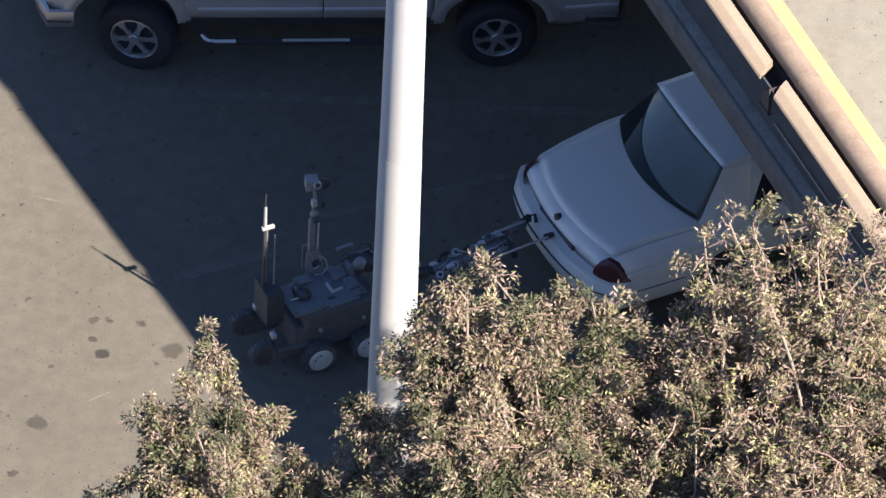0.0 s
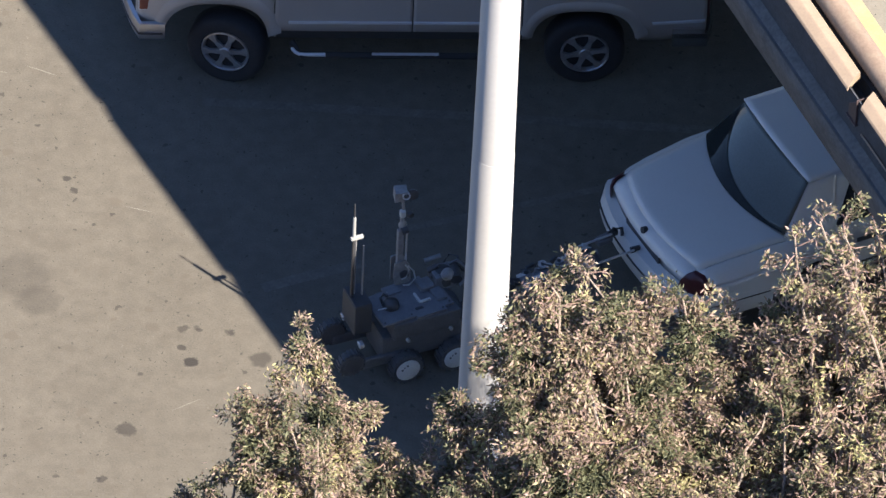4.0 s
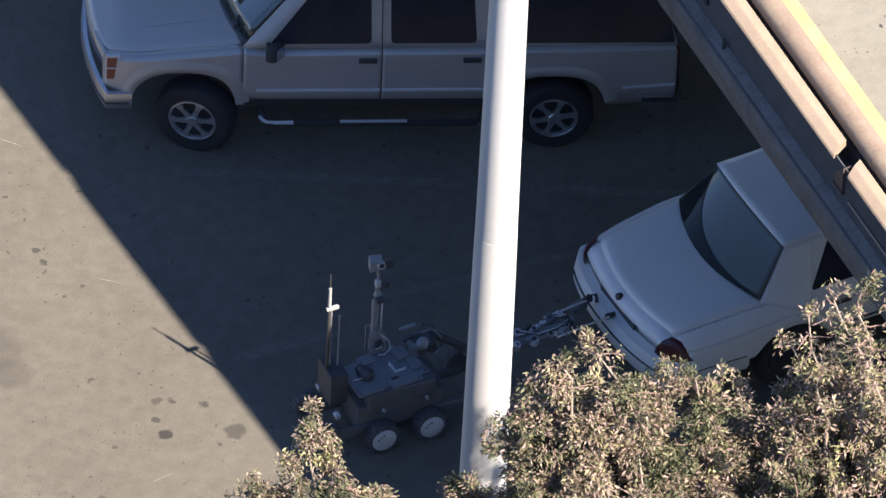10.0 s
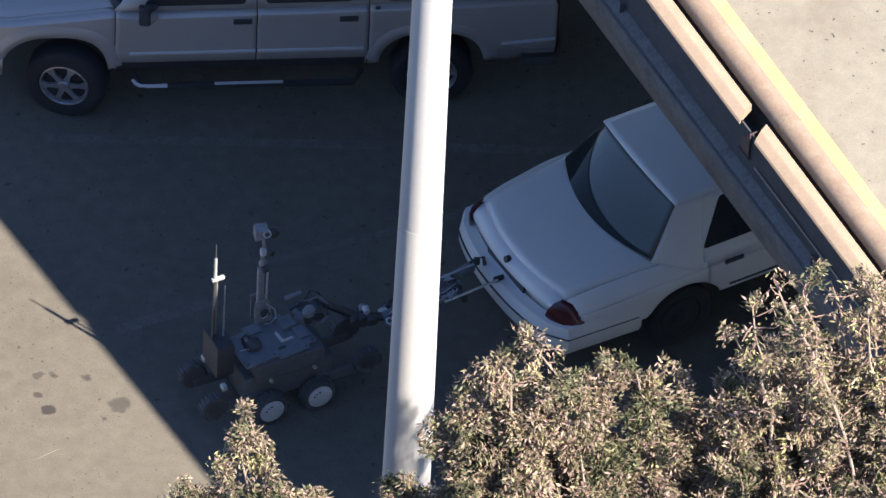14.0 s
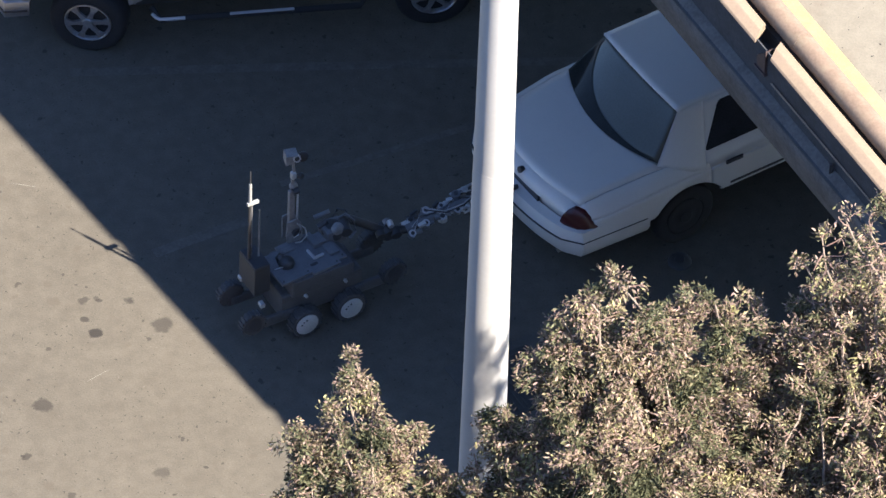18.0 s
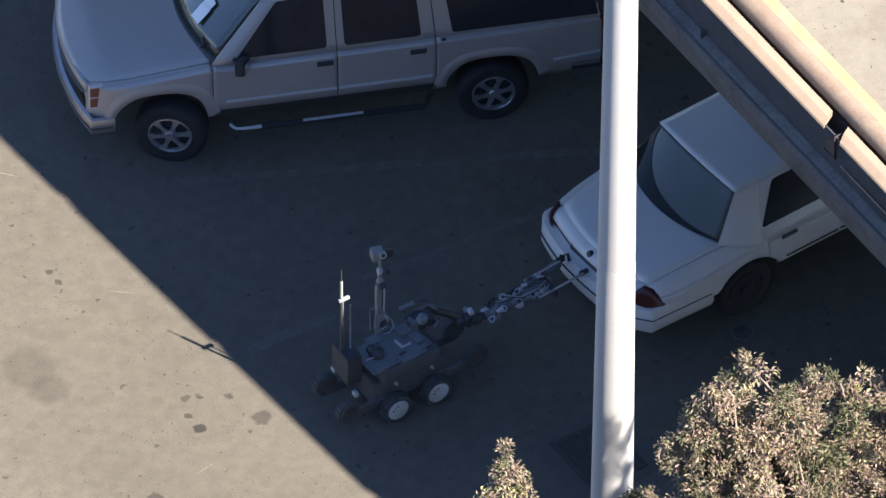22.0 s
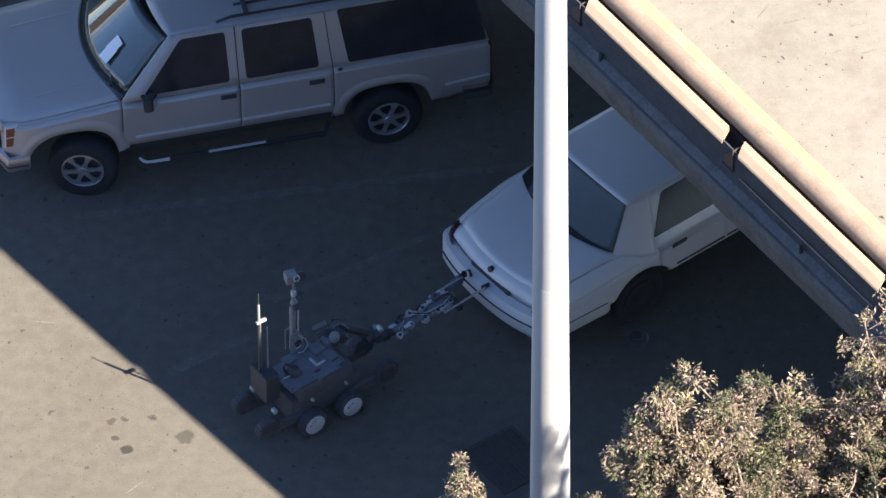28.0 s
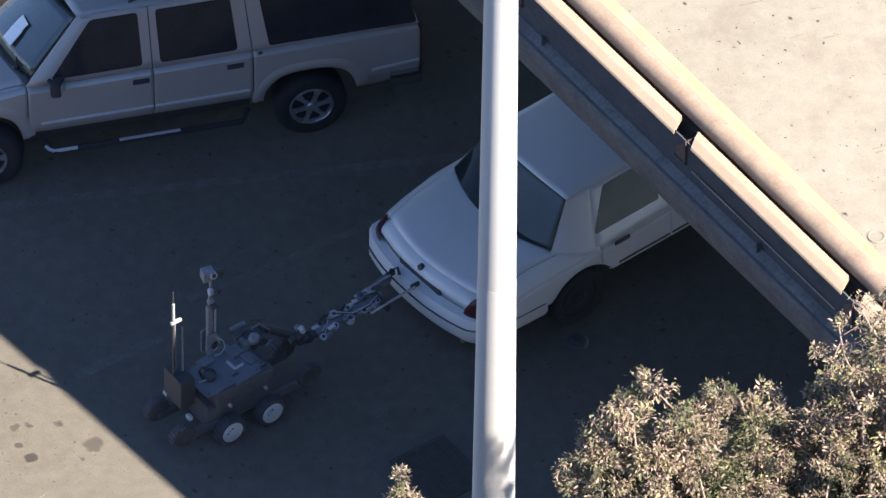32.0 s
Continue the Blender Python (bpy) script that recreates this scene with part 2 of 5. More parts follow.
M_BARK = mat("pale_bark", (0.23, 0.185, 0.145), 0.85, var=0.25, scale=7, fine=50, bump=0.4, dirt=(0.24, 0.17, 0.13), dirt_amount=0.8)
M_APRON = mat("apron_concrete", (0.082, 0.074, 0.062), 0.9, var=0.2, scale=4, fine=40, bump=0.3)
M_JOINT = mat("dark_joint_filler", (0.05, 0.035, 0.026), 0.9, var=0.3, scale=20)
M_SLEEVE = mat("dull_white_plastic", (0.26, 0.265, 0.26), 0.6, var=0.1)
M_RUST = mat("rusted_steel", (0.10, 0.07, 0.05), 0.8, 0.2, var=0.3, scale=12)
M_SCUFF = mat("scuffed_concrete", (0.10, 0.090, 0.068), 0.9, var=0.3, scale=20)
M_SCRAPE = mat("scraped_concrete", (0.150, 0.138, 0.115), 0.9, var=0.3, scale=20)
M_WORN = mat("worn_lane_paint", (0.101, 0.091, 0.075), 0.9, var=0.3, scale=8, fine=30, dirt=(0.085, 0.076, 0.062), dirt_amount=1.0)


def leafy(name, ramp, shift=0.0):
    """Leaves whose colour drifts from spray to spray and a little from leaf to leaf, and that let some light through."""
    m = bpy.data.materials.new(name)
    m.use_nodes = True
    N, L = m.node_tree.nodes, m.node_tree.links
    b = N["Principled BSDF"]
    geo, cr = N.new("ShaderNodeNewGeometry"), N.new("ShaderNodeValToRGB")
    tc, n = N.new("ShaderNodeTexCoord"), N.new("ShaderNodeTexNoise")
    n.inputs["Scale"].default_value, n.inputs["Detail"].default_value = 2.6, 4
    L.new(tc.outputs["Object"], n.inputs["Vector"])
    mix0 = N.new("ShaderNodeMath")
    mix0.operation = "MULTIPLY_ADD"
    mix0.inputs[1].default_value, mix0.inputs[2].default_value = 0.5, -0.25 + shift
    L.new(geo.outputs["Random Per Island"], mix0.inputs[0])
    add = N.new("ShaderNodeMath")
    wide = N.new("ShaderNodeMath")
    wide.operation = "MULTIPLY_ADD"
    wide.inputs[1].default_value, wide.inputs[2].default_value = 2.3, -0.64
    L.new(n.outputs["Fac"], wide.inputs[0])
    L.new(mix0.outputs[0], add.inputs[0]), L.new(wide.outputs[0], add.inputs[1])
    L.new(add.outputs[0], cr.inputs[0])
    els = cr.color_ramp.elements
    for i, (p, c) in enumerate(ramp):
        e = els[i] if i < 2 else els.new(p)
        e.position, e.color = p, (*c, 1)
    hs, mr = N.new("ShaderNodeHueSaturation"), N.new("ShaderNodeMapRange")
    wn2 = N.new("ShaderNodeTexWhiteNoise")
    wn2.noise_dimensions = "1D"
    L.new(geo.outputs["Random Per Island"], wn2.inputs["W"])
    mr.inputs["To Min"].default_value, mr.inputs["To Max"].default_value = 0.46, 1.52
    L.new(wn2.outputs["Value"], mr.inputs["Value"]), L.new(mr.outputs[0], hs.inputs["Value"])
    L.new(cr.outputs[0], hs.inputs["Color"]), L.new(hs.outputs[0], b.inputs["Base Color"])
    b.inputs["Roughness"].default_value, b.inputs["Specular IOR Level"].default_value = 0.6, 0.2
    tr, mix = N.new("ShaderNodeBsdfTranslucent"), N.new("ShaderNodeMixShader")
    L.new(hs.outputs[0], tr.inputs[0])
    mix.inputs[0].default_value = 0.18
    L.new(b.outputs[0], mix.inputs[1]), L.new(tr.outputs[0], mix.inputs[2])
    L.new(mix.outputs[0], N["Material Output"].inputs[0])
    return m


LEAF_RAMP = [(0.08, (0.050, 0.056, 0.032)), (0.95, (0.265, 0.25, 0.115)), (0.34, (0.116, 0.118, 0.062)), (0.48, (0.168, 0.150, 0.086)), (0.60, (0.226, 0.156, 0.134)), (0.72, (0.252, 0.186, 0.148))]
M_LEAF = leafy("olive_leaves", LEAF_RAMP)
M_LEAFRED = leafy("reddish_leaves", LEAF_RAMP, 0.15)
# dark scrub for unseen surroundings that cut bounced light and low sky
M_BANK = mat("dark_added_scrub", (0.045, 0.041, 0.026), 0.95, var=0.5, scale=1.2, fine=14, bump=0.8)
M_SOIL = mat("dark_bed_soil", (0.036, 0.029, 0.021), 0.95, var=0.4, scale=3, fine=40, bump=0.6)


# ---- mesh helpers ----
def part(name, bm, material, parent=None, label="", smooth=None):
    """Links a bmesh as one mesh object, under parent if there is one. smooth: shade round up to that angle."""
    me = bpy.data.meshes.new(name)
    bmesh.ops.recalc_face_normals(bm, faces=bm.faces)
    bm.to_mesh(me)
    bm.free()
    me.materials.append(material)
    if smooth:
        me.shade_smooth()
        me.set_sharp_from_angle(angle=radians(smooth))
    ob = new(name, me)
    if parent:
        ob.parent = parent
    if label:
        ob["label"] = label
    return ob


def box(bm, c, s, bevel=0.0, m=None):
    """A box of size s about c, with bevelled edges, turned by m."""
    mm = (m or Matrix()) @ Matrix.Translation(c) @ Matrix.Diagonal((*s, 1))
    r = bmesh.ops.create_cube(bm, size=1.0, matrix=mm)
    if bevel:
        es = list({e for v in r["verts"] for e in v.link_edges})
        bmesh.ops.bevel(bm, geom=es, offset=bevel, segments=2, affect="EDGES", profile=0.6)
    return bm


def rod(bm, p, q, r0, r1=None, seg=12, caps=True):
    """A round bar from p to q."""
    p, q = Vector(p), Vector(q)
    m = Matrix.Translation((p + q) / 2) @ (q - p).to_track_quat("Z", "Y").to_matrix().to_4x4()
    bmesh.ops.create_cone(bm, cap_ends=caps, segments=seg, radius1=r0, radius2=r0 if r1 is None else r1, depth=(q - p).length, matrix=m)
    return bm


def sweep(bm, pts, r, seg=8):
    """One round bar swept through points; r: a radius, or one at each end."""
    r0, r1 = r if isinstance(r, tuple) else (r, r)
    pts = [Vector(q) for q in pts]
    rings = []
    for i, p in enumerate(pts):
        t = (pts[min(i + 1, len(pts) - 1)] - pts[max(i - 1, 0)]).normalized()
        q = t.to_track_quat("Z", "Y").to_matrix()
        w = r0 + (r1 - r0) * i / (len(pts) - 1)
        rings.append([bm.verts.new(p + q @ Vector((w * math.cos(2 * math.pi * k / seg), w * math.sin(2 * math.pi * k / seg), 0))) for k in range(seg)])
    for a, b in zip(rings, rings[1:]):
        s = min(range(seg), key=lambda k: (b[k].co - a[0].co).length)
        for k in range(seg):
            bm.faces.new((a[k], a[(k + 1) % seg], b[(k + 1 + s) % seg], b[(k + s) % seg]))
    bm.faces.new(rings[0]), bm.faces.new(list(reversed(rings[-1])))
    return bm


def lathe(bm, profile, axis_m, seg=28):
    """Turns (radius, height) pairs round the z of axis_m."""
    rings = []
    for r, z in profile:
        rings.append([bm.verts.new(axis_m @ Vector((max(r, 1e-4) * math.cos(a), max(r, 1e-4) * math.sin(a), z))) for a in [2 * math.pi * k / seg for k in range(seg)]])
    for a, b in zip(rings, rings[1:]):
        for k in range(seg):
            bm.faces.new((a[k], a[(k + 1) % seg], b[(k + 1) % seg], b[k]))
    bm.faces.new(rings[0]), bm.faces.new(list(reversed(rings[-1])))
    return bm


def prism(bm, outline, offset):
    """A plate: the outline (3D points in a ring) and its copy shifted by offset."""
    a = [bm.verts.new(p) for p in outline]
    b = [bm.verts.new(Vector(p) + Vector(offset)) for p in outline]
    bm.faces.new(a), bm.faces.new(list(reversed(b)))
    for i in range(len(a)):
        j = (i + 1) % len(a)
        bm.faces.new((a[i], b[i], b[j], a[j]))
    return bm


def rounded(pts, r, n=4):
    """A polygon with rounded corners, in any number of dimensions."""
    out, k = [], len(pts)
    for i in range(k):
        a, b, c = Vector(pts[i - 1]), Vector(pts[i]), Vector(pts[(i + 1) % k])
        u, w = (a - b), (c - b)
        d = min(r, u.length * 0.45, w.length * 0.45)
        p, q = b + u.normalized() * d, b + w.normalized() * d
        for s in range(n + 1):
            f = s / n
            out.append((p * (1 - f) + b * f) * (1 - f) + (b * (1 - f) + q * f) * f)
    return out


def sheet(bm, fn, us, vs):
    """A grid of fn(u, v)."""
    g = [[bm.verts.new(fn(u, v)) for v in vs] for u in us]
    for a, b in zip(g, g[1:]):
        for k in range(len(vs) - 1):
            bm.faces.new((a[k], a[k + 1], b[k + 1], b[k]))
    return bm


def span(a, b, step):
    n = max(1, round((b - a) / step))
    return [a + (b - a) * i / n for i in range(n + 1)]


def curve(table, x):
    """Smooth interpolation of (x, value) rows."""
    if x <= table[0][0]:
        return table[0][1]
    for (a, p), (b, q) in zip(table, table[1:]):
        if x <= b:
            f = (x - a) / (b - a)
            return p + (q - p) * f
    return table[-1][1]


def thick(ob, t=0.012):
    md = ob.modifiers.new("thickness", "SOLIDIFY")
    md.thickness, md.offset = t, -1
    return ob


def empty(name, m, label, category, group=""):
    e = new(name)
    e.matrix_world = m
    e.empty_display_size = 0.1
    return tagged(e, label, category, group)


# ---- ground ----
bm = bmesh.new()
sheet(bm, lambda u, v: Vector((u, v, 0)), [-1500, -60, -12, -4, 4, 12, 60, 1500], [-1500, -60, -12, -4, 4, 12, 60, 1500])
tagged(part("ground", bm, M_GROUND), "worn tan pavement with dark oil stains, half in bridge shade", "pavement", kind="structure")

# dark bed beneath the trees, added out of view to cut bounced sunlight
bm = bmesh.new()
prism(bm, [Vector((x, y, 0.05)) for x, y in ((-14, -7.3), (3.0, -7.3), (9.0, -20.9), (-14, -20.9))], (0, 0, -0.06))
tagged(part("bounce_cut_bed", bm, M_SOIL), "dark soil bed under the trees, added out of view to cut bounced light", "planting bed", kind="structure")

# unseen scrub verge west of the pavement, added to cut bounced sunlight
bm = bmesh.new()
prism(bm, [Vector((x, y, 0.12)) for x, y in ((-70, -7.2), (-5.6, -7.2), (-6.6, 14), (-9.5, 60), (-70, 60))], (0, 0, -0.13))
tagged(part("verge", bm, M_BANK), "dry scrub verge added out of view to cut bounced light", "verge", kind="structure")

# unseen scrub land all round, past the pavement, added to cut bounced sunlight
bm = bmesh.new()
for x0, x1, y0, y1 in ((-1400, 1400, -1400, -20.9), (-1400, -70, -20.9, 1400), (-70, -14, -20.9, -7.2), (34, 1400, -20.9, 1400), (-70, 34, 95, 1400)):
    prism(bm, [Vector((x, y, 0.10)) for x, y in ((x0, y0), (x1, y0), (x1, y1), (x0, y1))], (0, 0, -0.11))
tagged(part("bounce_cut_land", bm, M_BANK), "dry brown scrub land added out of view against bounced light", "scrub", kind="structure")

# scrubby bank beyond the bed, beside the ramp, added unseen to block low sky
rnd = random.Random(5)
bm = bmesh.new()
ROWS = [(-21, -0.05), (-24, 4.5), (-28, 10.5), (-32, 15.5), (-44, 18), (-60, 18), (-61, -0.05)]


def bank(u, v):
    y, z = ROWS[v]
    right = 4.62 + 0.454 * (-min(y, -21) - 6.593) - 3.0
    edge = 1.0 if 0 < u < 1 else 0.0
    return Vector((-55 + (right + 55) * u, y + 0.5 * rnd.uniform(-1, 1) * edge, z * (1 + 0.06 * rnd.uniform(-1, 1)) if z > 0 and edge else -0.05))


sheet(bm, bank, span(0, 1, 0.02), list(range(len(ROWS))))
tagged(part("sky_block_bank", bm, M_BANK, smooth=60), "dry brown scrub bank beside the ramp, added out of view to block sky", "bank", kind="structure")

# ---- bridge ramp ----
RU = Vector((0.454, -1.0, -0.08)).normalized()         # along the rail, downhill
RN = Vector((1.0, 0.454, 0.0)).normalized()            # towards the deck
RA = Vector((4.62, -6.593, 6.75))                      # a point of the rail's outer top edge


def at_rail(o, u, h):
    return RA + RN * o + RU * u + Vector((0, 0, h))


def extrude(bm, profile, u0, u1):
    """A bar along the rail with the cross-section profile of (offset, height)."""
    return prism(bm, [at_rail(o, u0, h) for o, h in profile], RU * (u1 - u0))


# length and width beyond view are added to shade ground and cut bounce
BU0, BU1 = -38.0, 46.0
bm = bmesh.new()
extrude(bm, [(0.612, -0.09), (19.6, -0.09), (19.6, -0.36), (0.612, -0.36)], BU0, BU1)
tagged(part("bridge_deck", bm, M_DECK), "sunlit pale concrete bridge deck with dark specks", "bridge deck", kind="structure")
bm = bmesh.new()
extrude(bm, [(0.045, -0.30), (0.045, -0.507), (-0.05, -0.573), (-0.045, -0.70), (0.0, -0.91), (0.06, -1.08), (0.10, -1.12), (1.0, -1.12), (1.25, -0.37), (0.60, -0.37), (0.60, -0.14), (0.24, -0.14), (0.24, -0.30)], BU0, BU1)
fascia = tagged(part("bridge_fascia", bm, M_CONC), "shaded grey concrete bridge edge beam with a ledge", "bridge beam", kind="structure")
bm = bmesh.new()
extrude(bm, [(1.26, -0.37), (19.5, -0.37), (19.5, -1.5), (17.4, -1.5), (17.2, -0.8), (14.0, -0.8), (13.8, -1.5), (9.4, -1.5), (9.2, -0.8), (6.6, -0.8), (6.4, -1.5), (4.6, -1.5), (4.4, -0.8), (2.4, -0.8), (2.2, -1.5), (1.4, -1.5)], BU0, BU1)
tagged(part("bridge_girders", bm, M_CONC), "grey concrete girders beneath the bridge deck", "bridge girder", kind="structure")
bm = bmesh.new()
extrude(bm, [(0.452, -0.10), (0.452, -0.035), (0.462, -0.02), (0.598, -0.03), (0.61, -0.045), (0.61, -0.10)], BU0, BU1)
tagged(part("kerb", bm, M_YELLOW), "yellow painted kerb strip along the bridge edge", "kerb", kind="structure")
# paler skin over ledge and lower face, sky light painted into its tone
bm = bmesh.new()
extrude(bm, [(0.043, -0.497), (-0.022, -0.540), (-0.060, -0.615), (-0.056, -0.72), (-0.006, -0.91), (0.054, -1.082), (0.062, -1.078), (0.004, -0.905), (-0.04, -0.70), (-0.045, -0.58), (0.044, -0.51)], BU0, BU1)
part("ledge", bm, M_LEDGE, fascia, "ledge in paler concrete, its sky light painted in", smooth=62)
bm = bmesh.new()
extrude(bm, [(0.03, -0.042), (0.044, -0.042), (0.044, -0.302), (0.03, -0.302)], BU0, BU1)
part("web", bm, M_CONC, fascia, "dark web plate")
# drip bead on the edge beam
bm = bmesh.new()
extrude(bm, [(0.029, -0.338), (0.016, -0.345), (0.029, -0.356)], 1.2, 3.3)
part("drip_bead", bm, M_RAIL, fascia)
bm = bmesh.new()
for u in (-4.4, -1.0, 2.2):
    box(bm, (0, 0, 0), (0.035, 0.035, 0.13), 0.006, Matrix.Translation(at_rail(0.012, u, -0.49)))
part("stub", bm, M_CONC, fascia)

# pipe along the kerb, with couplings
pipe = empty("pipeline", Matrix(), "rust-tinted tan pipe running along the bridge kerb", "pipe")
seg_len = 4.9
k = 0
u = BU0
while u < BU1 - 0.1:
    v = min(u + seg_len, BU1)
    part("pipe_length", rod(bmesh.new(), at_rail(0.328, u + 0.004, 0.015), at_rail(0.328, v - 0.004, 0.015), 0.108, seg=28), M_PIPE, pipe, smooth=40)
    part("coupling", rod(bmesh.new(), at_rail(0.328, v - 0.03, 0.015), at_rail(0.328, v + 0.03, 0.015), 0.111, seg=28), M_PIPE, pipe, smooth=40)
    u = v

# outer rail: box beams with a sloping outer face between plum-brown posts
outer = empty("guard_rail", Matrix(), "tan painted box-beam rail on short dark steel posts", "guard rail")
PITCH, GAP0 = 2.45, 1.03
RROT = Matrix(((*RN, 0), (*RU, 0), (0, 0, 1, 0), (0, 0, 0, 1))).transposed()
for k in range(-15, 18):
    u0 = GAP0 + k * PITCH
    skew = -0.05
    prof = [(0.004, -0.062), (0.0, -0.046), (0.012, -0.030), (0.078, 0.004), (0.092, 0.009), (0.163, 0.011), (0.174, 0.004), (0.176, -0.062)]
    bm = bmesh.new()
    ends = []
    for e, du in ((u0 + 0.125, skew), (u0 + PITCH - 0.125, skew)):
        ends.append([bm.verts.new(at_rail(o, e + du * (o - 0.09) / 0.09, h)) for o, h in prof])
    bm.faces.new(ends[0]), bm.faces.new(list(reversed(ends[1])))
    for i in range(len(prof)):
        j = (i + 1) % len(prof)
        bm.faces.new((ends[0][i], ends[1][i], ends[1][j], ends[0][j]))
    beam = part("beam", bm, M_RAIL, outer)
    bm = bmesh.new()
    extrude(bm, [(-0.002, -0.046), (0.010, -0.028), (0.077, 0.0065), (0.092, 0.0115), (0.163, 0.0135), (0.163, 0.010), (0.092, 0.008), (0.078, 0.003), (0.012, -0.031), (0.001, -0.046)], u0 + 0.92, u0 + 0.935)
    part("weld_seam", bm, M_RAIL, beam)
    rm = Matrix.Translation(at_rail(0.09, u0 + 0.02, 0)) @ RROT
    bm = prism(bmesh.new(), [rm @ Vector((-0.08, u, h)) for u, h in ((-0.065, -0.305), (-0.065, -0.175), (0.058, -0.055), (0.058, -0.305))], rm.to_3x3() @ Vector((0.145, 0, 0)))
    post = part("post", bm, M_PLUM, outer, "plum-brown steel post")
    part("flange", box(bmesh.new(), (0.0, 0.066, -0.165), (0.165, 0.008, 0.27), 0.002, rm), M_PLUM, post)
    part("foot_plate", box(bmesh.new(), (0.0, 0.0, -0.305), (0.19, 0.17, 0.014), 0.002, rm), M_PLUM, post)

# columns that carry the deck, out of sight below it
for u in (-30.0, -16.0, 12.0, 30.0):
    p = at_rail(9.5, u, 0)
    bm = bmesh.new()
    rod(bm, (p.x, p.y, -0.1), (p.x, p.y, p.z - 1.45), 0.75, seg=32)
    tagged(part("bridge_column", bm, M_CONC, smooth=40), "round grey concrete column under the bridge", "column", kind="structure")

# ---- second overpass, out of view beyond the wagon, added for its windscreen to mirror ----
FAR = Matrix.Translation((-24.0, 30.0, 0)) @ Matrix.Rotation(radians(42), 4, "Z")
far = tagged(empty("overpass", FAR, "sunlit overpass with a rust-brown girder and pale parapet rails", "overpass"), kind="structure")
part("girder", box(bmesh.new(), (0, 0, 5.6), (70, 1.2, 2.2), 0.05), M_RUST, far, "rust-brown girder")
part("parapet", box(bmesh.new(), (0, -0.1, 7.2), (70, 1.5, 0.8), 0.05), M_POLE, far, "pale concrete parapet")
part("rail", box(bmesh.new(), (0, 0, 8.5), (70, 0.25, 0.35), 0.03), M_POLE, far)
for x in span(-32, 32, 4):
    part("rail_post", box(bmesh.new(), (x, 0, 7.95), (0.2, 0.2, 0.8), 0.02), M_POLE, far)
part("slab", box(bmesh.new(), (0, 5.0, 6.9), (70, 8.6, 0.4), 0.03), M_CONC, far)
for x in (-24, -8, 8, 24):
    part("column", rod(bmesh.new(), (x, 0.8, -0.05), (x, 0.8, 4.6), 0.6, seg=24), M_CONC, far, smooth=40)

# ---- lamp pole ----
PX, PY = 1.55, -14.407
pole = empty("light_pole", Matrix.Translation((PX, PY, 0)), "tall tapered white steel pole with a slip joint", "pole")
bm = bmesh.new()
lathe(bm, [(0.255, 0.0), (0.1675, 12.19), (0.1665, 12.2)], Matrix(), 48)
part("lower_shaft", bm, M_POLE, pole, smooth=40)
bm = bmesh.new()
lathe(bm, [(0.166, 12.1), (0.1655, 12.2), (0.108, 21.0), (0.11, 21.02)], Matrix(), 48)
part("upper_shaft", bm, M_POLE, pole, smooth=40)
part("base_plate", box(bmesh.new(), (0, 0, 0.02), (0.7, 0.7, 0.04), 0.008), M_STEEL, pole)

# ---- drain grate ----
GM = Matrix.Translation((3.45, -4.9, 0.0)) @ Matrix.Rotation(radians(22), 4, "Z")
grate = empty("drain_grate", GM, "dark cast iron drain grate set in the pavement", "drain grate")
bm = bmesh.new()
for x, y, sx, sy in ((0, 0.36, 0.66, 0.05), (0, -0.36, 0.66, 0.05), (-0.305, 0, 0.05, 0.67), (0.305, 0, 0.05, 0.67)):
    box(bm, (x, y, 0.008), (sx, sy, 0.024))
part("frame", bm, M_IRON, grate)
part("pit_floor", box(bmesh.new(), (0, 0, 0.010), (0.56, 0.67, 0.002)), M_IRON, grate)
for i in range(11):
    part("slat", box(bmesh.new(), (-0.25 + i * 0.05, 0, 0.012), (0.026, 0.67, 0.010)), M_IRON, grate)
bm = bmesh.new()
box(bm, (0, 0, 0.001), (1.0, 1.0, 0.006), 0.0, GM)
tagged(part("drain_apron", bm, M_APRON), "pale concrete apron round the drain", "apron", kind="structure")

# ---- worn lane lines and tyre marks ----
for pts, w in (([(-0.2, -0.28), (1.0, -0.37), (2.7, -0.5), (4.3, -0.63), (5.6, -0.76)], 0.11), ([(0.3, -2.82), (0.6, -2.7), (1.24, -2.47)], 0.12), ([(1.6, -2.02), (2.4, -1.78), (3.7, -1.37)], 0.08)):
    bm = bmesh.new()
    for a, b in zip(pts, pts[1:]):
        t = Vector((b[0] - a[0], b[1] - a[1], 0))
        s = Vector((-t.y, t.x, 0)).normalized() * w / 2
        p, q = Vector((*a, 0.004)), Vector((*b, 0.004))
        bm.faces.new([bm.verts.new(c) for c in (p - s, q - s, q + s, p + s)])
    bmesh.ops.remove_doubles(bm, verts=bm.verts, dist=0.004)
    tagged(part("road_marking", bm, M_WORN), "faint worn pale line on the dark pavement", "road marking", kind="structure")

for p, q, w in (((-1.74, 2.73), (-1.01, 3.01), 0.06), ((-2.36, 0.17), (-2.01, 0.11), 0.018), ((-2.54, -0.24), (-2.40, -0.19), 0.03), ((-1.84, 0.21), (-1.55, 0.07), 0.015), ((-0.95, -1.72), (-0.70, -1.80), 0.012), ((-0.55, -4.45), (-0.30, -4.30), 0.010)):
    p, q = Vector((*p, 0.004)), Vector((*q, 0.004))
    d = Vector((p.y - q.y, q.x - p.x, 0)).normalized() * w / 2
    mid = p.lerp(q, 0.5) + d * 0.4
    bm = bmesh.new()
    bm.faces.new([bm.verts.new(c) for c in (p, mid - d, q - d * 0.3, q + d * 0.3, mid + d, p + d * 0.2)])
    tagged(part("scrape", bm, M_SCRAPE), "pale scrape worn into the pavement", "scrape", kind="structure")

